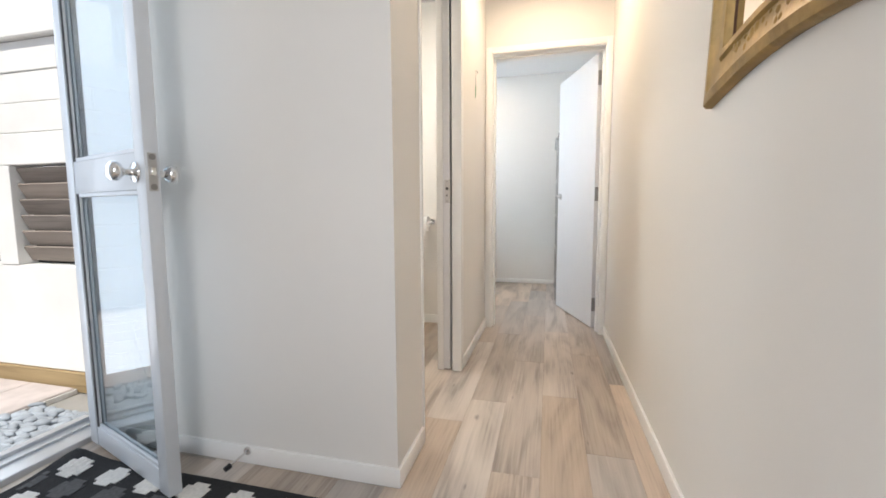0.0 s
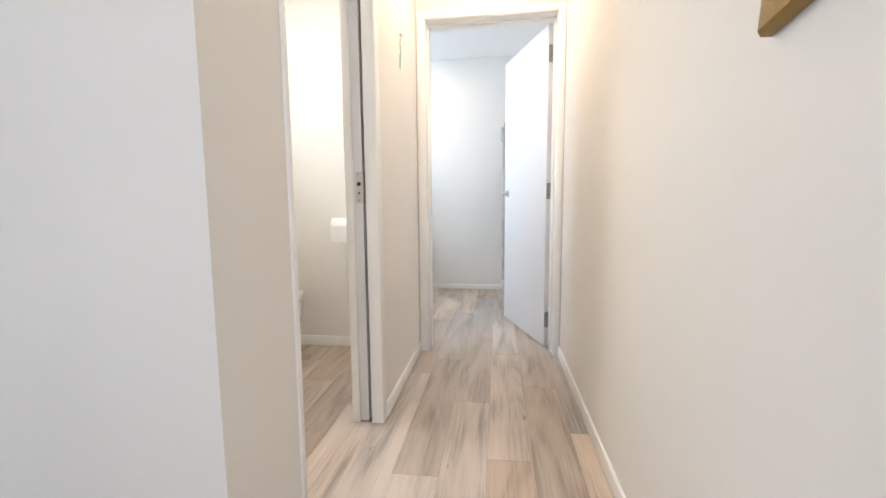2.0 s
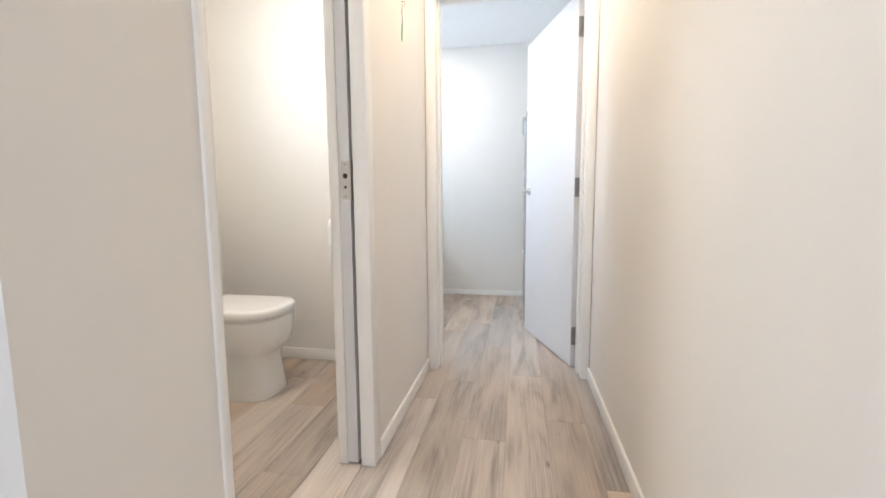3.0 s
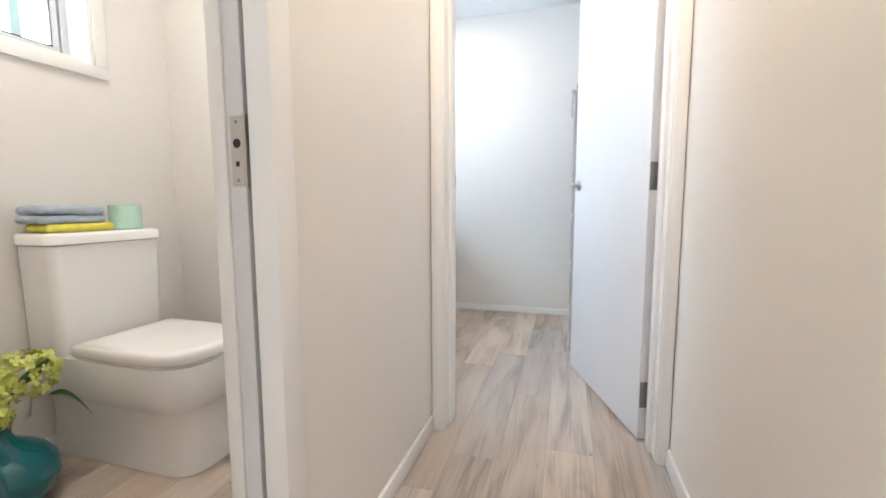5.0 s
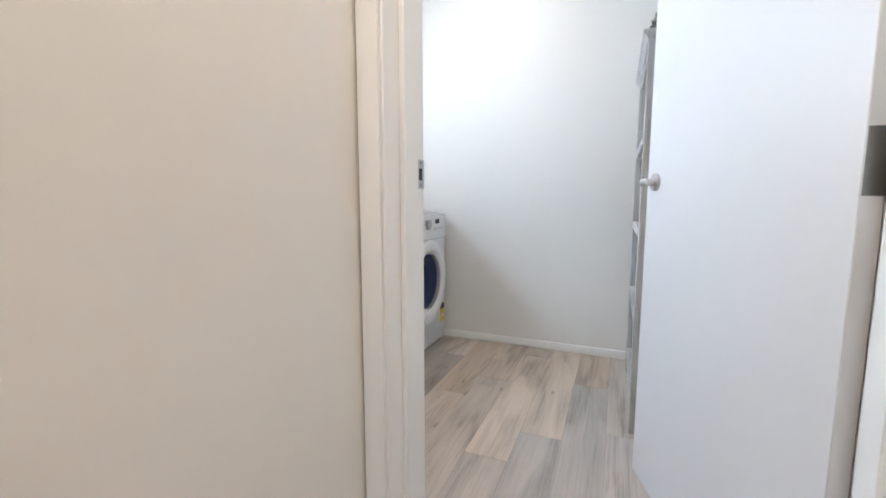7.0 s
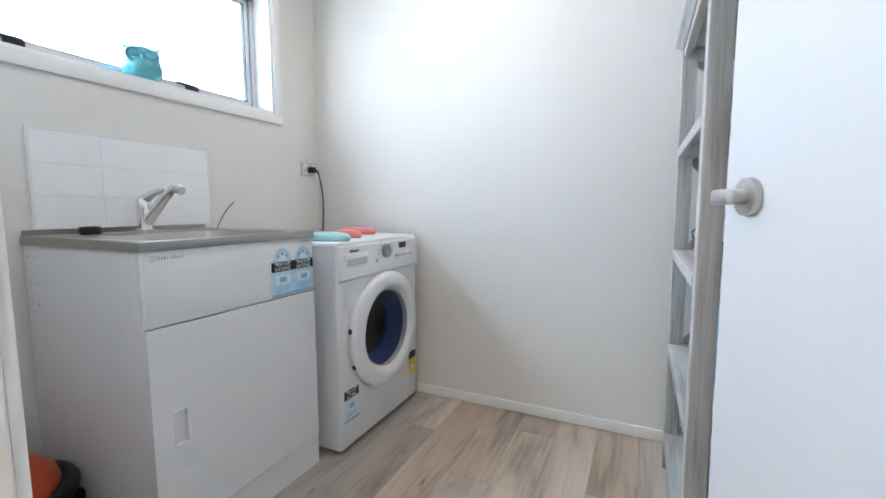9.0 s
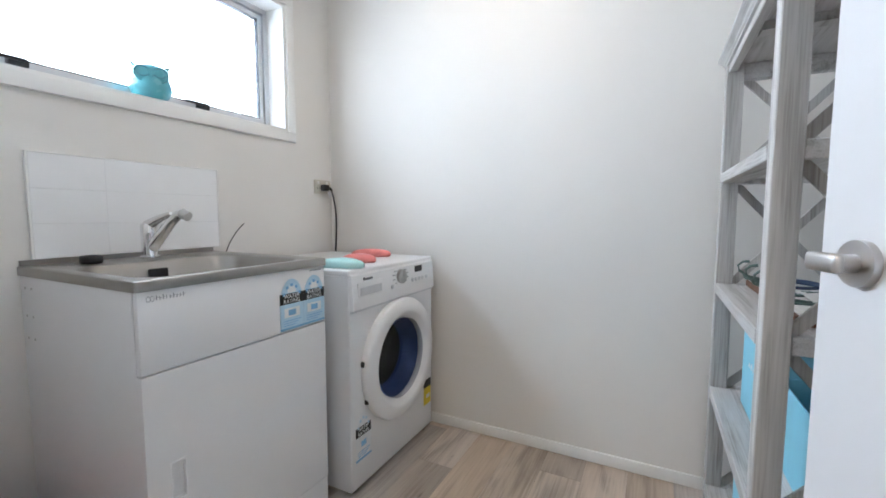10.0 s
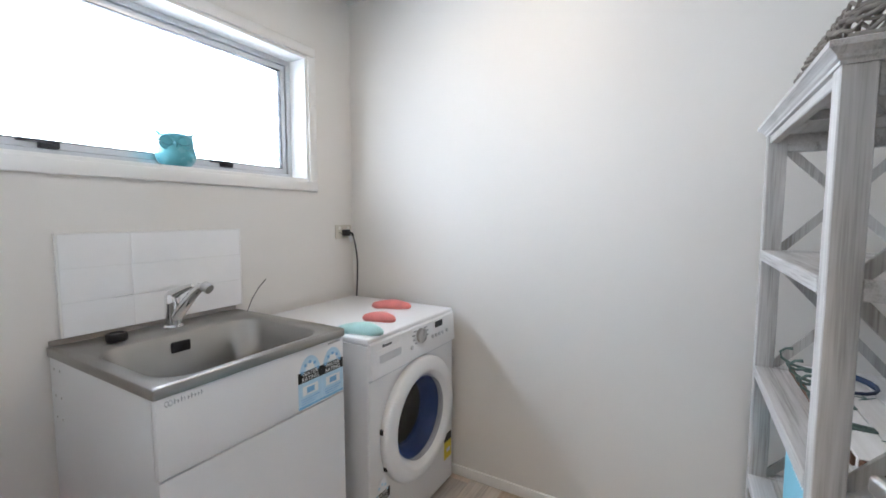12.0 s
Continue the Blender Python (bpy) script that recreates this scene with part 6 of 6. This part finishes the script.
for k in range(6):
    for xa, xb in ((-4.16, -2.867), (-2.728, -1.977)):
        bm = bmesh.new()
        box(bm, xa, xb, WYP + 0.02, WYP + 0.034, 0, 0.085, bevel=0.002)
        bmesh.ops.rotate(bm, verts=bm.verts, cent=(0, WYP + 0.027, 0.04), matrix=Matrix.Rotation(radians(24), 3, "X"))
        bmesh.ops.translate(bm, verts=bm.verts, vec=(0, 0.02, 0.632 + k * 0.083))
        part("slat", bm, M_TIMBER, screen)
# dark sheet added for the shade seen between the slats
part("backing", bx(-4.16, -1.977, WYP + 0.085, WYP + 0.095, 0.617, 1.138), M_DARK, screen, "dark sheet in place of shade behind the slats")
nb = thing("neighbour_house", (-4.5, 5.0, 0), "pale neighbouring house with a grey roof", "house")
part("wall", bx(-8.5, -5.3, -0.6, 9.0, -0.06, 3.0), M_OUTWALL, nb)
part("roof", bx(-8.8, -5.1, -0.9, 9.3, 3.0, 3.25, bevel=0.02), M_ROOF, nb)

block_wall = thing("block_wall", (-4.65, -2.6, -0.06), "pale blue grey painted concrete block wall across the patio", "wall")
part("core", bx(-4.72, -4.61, -5.4, WYP - 0.03, -0.06, 2.24), M_GROUT, block_wall, "mortar joints")
M_BLOCK = material("painted_block", (0.55, 0.60, 0.64), 0.7, vary=0.06, scale=6, per_object=0.05, bump=0.4, bump_scale=120)
blk_bm = bx(-4.62, -4.600, 0.004, 0.396, 0.004, 0.196, bevel=0.004)
finish(blk_bm)
blk = bpy.data.meshes.new("block")
blk_bm.to_mesh(blk)
blk_bm.free()
blk.materials.append(M_BLOCK)
for r in range(11):
    for c in range(13):
        ob = new("block", blk)
        ob.location = (0, -5.4 + c * 0.4 + (0.2 if r % 2 else 0), -0.055 + r * 0.205)
        ob.parent = block_wall
        ob.matrix_parent_inverse = block_wall.matrix_world.inverted()

# pebbles, one heap that nobody could count
random.seed(5)
verts, faces = [], []
ico = bmesh.new()
bmesh.ops.create_icosphere(ico, subdivisions=2, radius=1.0)
iv = [v.co.copy() for v in ico.verts]
fi = [[v.index for v in f.verts] for f in ico.faces]
ico.free()
y = -1.55
row = 0
while y < -0.10:
    x = XO - 0.055 - 0.022 * (row % 2)
    while x > -2.36:
        L, Wd = random.uniform(0.025, 0.038), random.uniform(0.014, 0.021)
        m = Matrix.Translation((x + random.uniform(-0.012, 0.012), y + random.uniform(-0.008, 0.008), -0.034 + random.uniform(-0.006, 0.012))) @ Matrix.Rotation(radians(random.gauss(18, 25)), 4, "Z") @ Matrix.Rotation(radians(random.gauss(8, 16)), 4, "X") @ Matrix.Diagonal((L, Wd, random.uniform(0.010, 0.015), 1))
        o = len(verts)
        verts += [tuple(m @ v) for v in iv]
        faces += [[o + i for i in f] for f in fi]
        x -= 0.047
    y += 0.027
    row += 1
me = bpy.data.meshes.new("pebbles")
me.from_pydata(verts, [], faces)
me.materials.append(M_PEBBLE)
me.polygons.foreach_set("use_smooth", [True] * len(me.polygons))
tagged(new("pebbles", me), "smooth grey river pebbles beside the door sill", "pebbles", "", "stuff")

# patio pavers
pav = structure("pavement", bx(-5.2, -2.38, -3.0, WYP - 0.015, -0.058, -0.034), M_GROUT, "pale mortar bed of the patio", "pavement")
PT = 0.30
me = None
i = 0
x = -2.385
while x - PT > -5.2:
    y = WYP - 0.020
    while y - PT > -3.0:
        if me is None:
            me_bm = bx(-PT + 0.004, -0.004, -PT + 0.004, -0.004, -0.036, -0.022, bevel=0.004)
            finish(me_bm)
            me = bpy.data.meshes.new("paver")
            me_bm.to_mesh(me)
            me_bm.free()
            me.materials.append(M_PAVER)
        ob = new("paver", me)
        ob.location = (x, y, 0)
        ob.parent = pav
        y -= PT
    x -= PT


# ---- floor planks, last ----
structure("floor", bx(XO + 0.16, XS, YB, YF, -0.05, -0.0022), M_SUBFLOOR, "dark bed under grey oak vinyl planks", "floor")
floor_ob = bpy.data.objects["floor"]
PW, PL, GAP = 0.164, 1.075, 0.0004


def plank_mesh(length, width):
    bm = bmesh.new()
    w, c = width / 2 - GAP, 0.0005
    lo = [(-w, 0), (w, 0), (w, length - 2 * GAP), (-w, length - 2 * GAP)]
    hi = [(-w + c, c), (w - c, c), (w - c, length - 2 * GAP - c), (-w + c, length - 2 * GAP - c)]
    loft(bm, [[Vector((x, y, -0.0025)) for x, y in lo], [Vector((x, y, -0.0006)) for x, y in lo], [Vector((x, y, 0.0)) for x, y in hi]])
    finish(bm)
    me = bpy.data.meshes.new("plank")
    bm.to_mesh(me)
    bm.free()
    me.materials.append(M_FLOOR)
    return me


random.seed(21)
meshes = {}
EDGE = 0.490                                            # east edge of the first row
JOINTS = [0.72, 1.13, 0.508, 0.943, 0.390, 1.25, 0.85, 0.62, 1.095, 0.30, 0.77, 1.20, 0.48, 0.95]   # one cross joint in each row
for i, joint in enumerate(JOINTS):
    x0, x1 = max(EDGE - PW * (i + 1), XW + 0.002), min(EDGE - PW * i, XS)
    y = joint - 4 * PL
    while y < YF:
        y0, y1 = max(y, YB), min(y + PL, YF)
        if y1 - y0 > 0.03:
            key = (round(y1 - y0, 3), round(x1 - x0, 3))
            if key not in meshes:
                meshes[key] = plank_mesh(y1 - y0, x1 - x0)
            ob = new("plank", meshes[key])
            ob.location = ((x0 + x1) / 2, y0 + GAP, 0)
            ob.parent = floor_ob
        y += PL
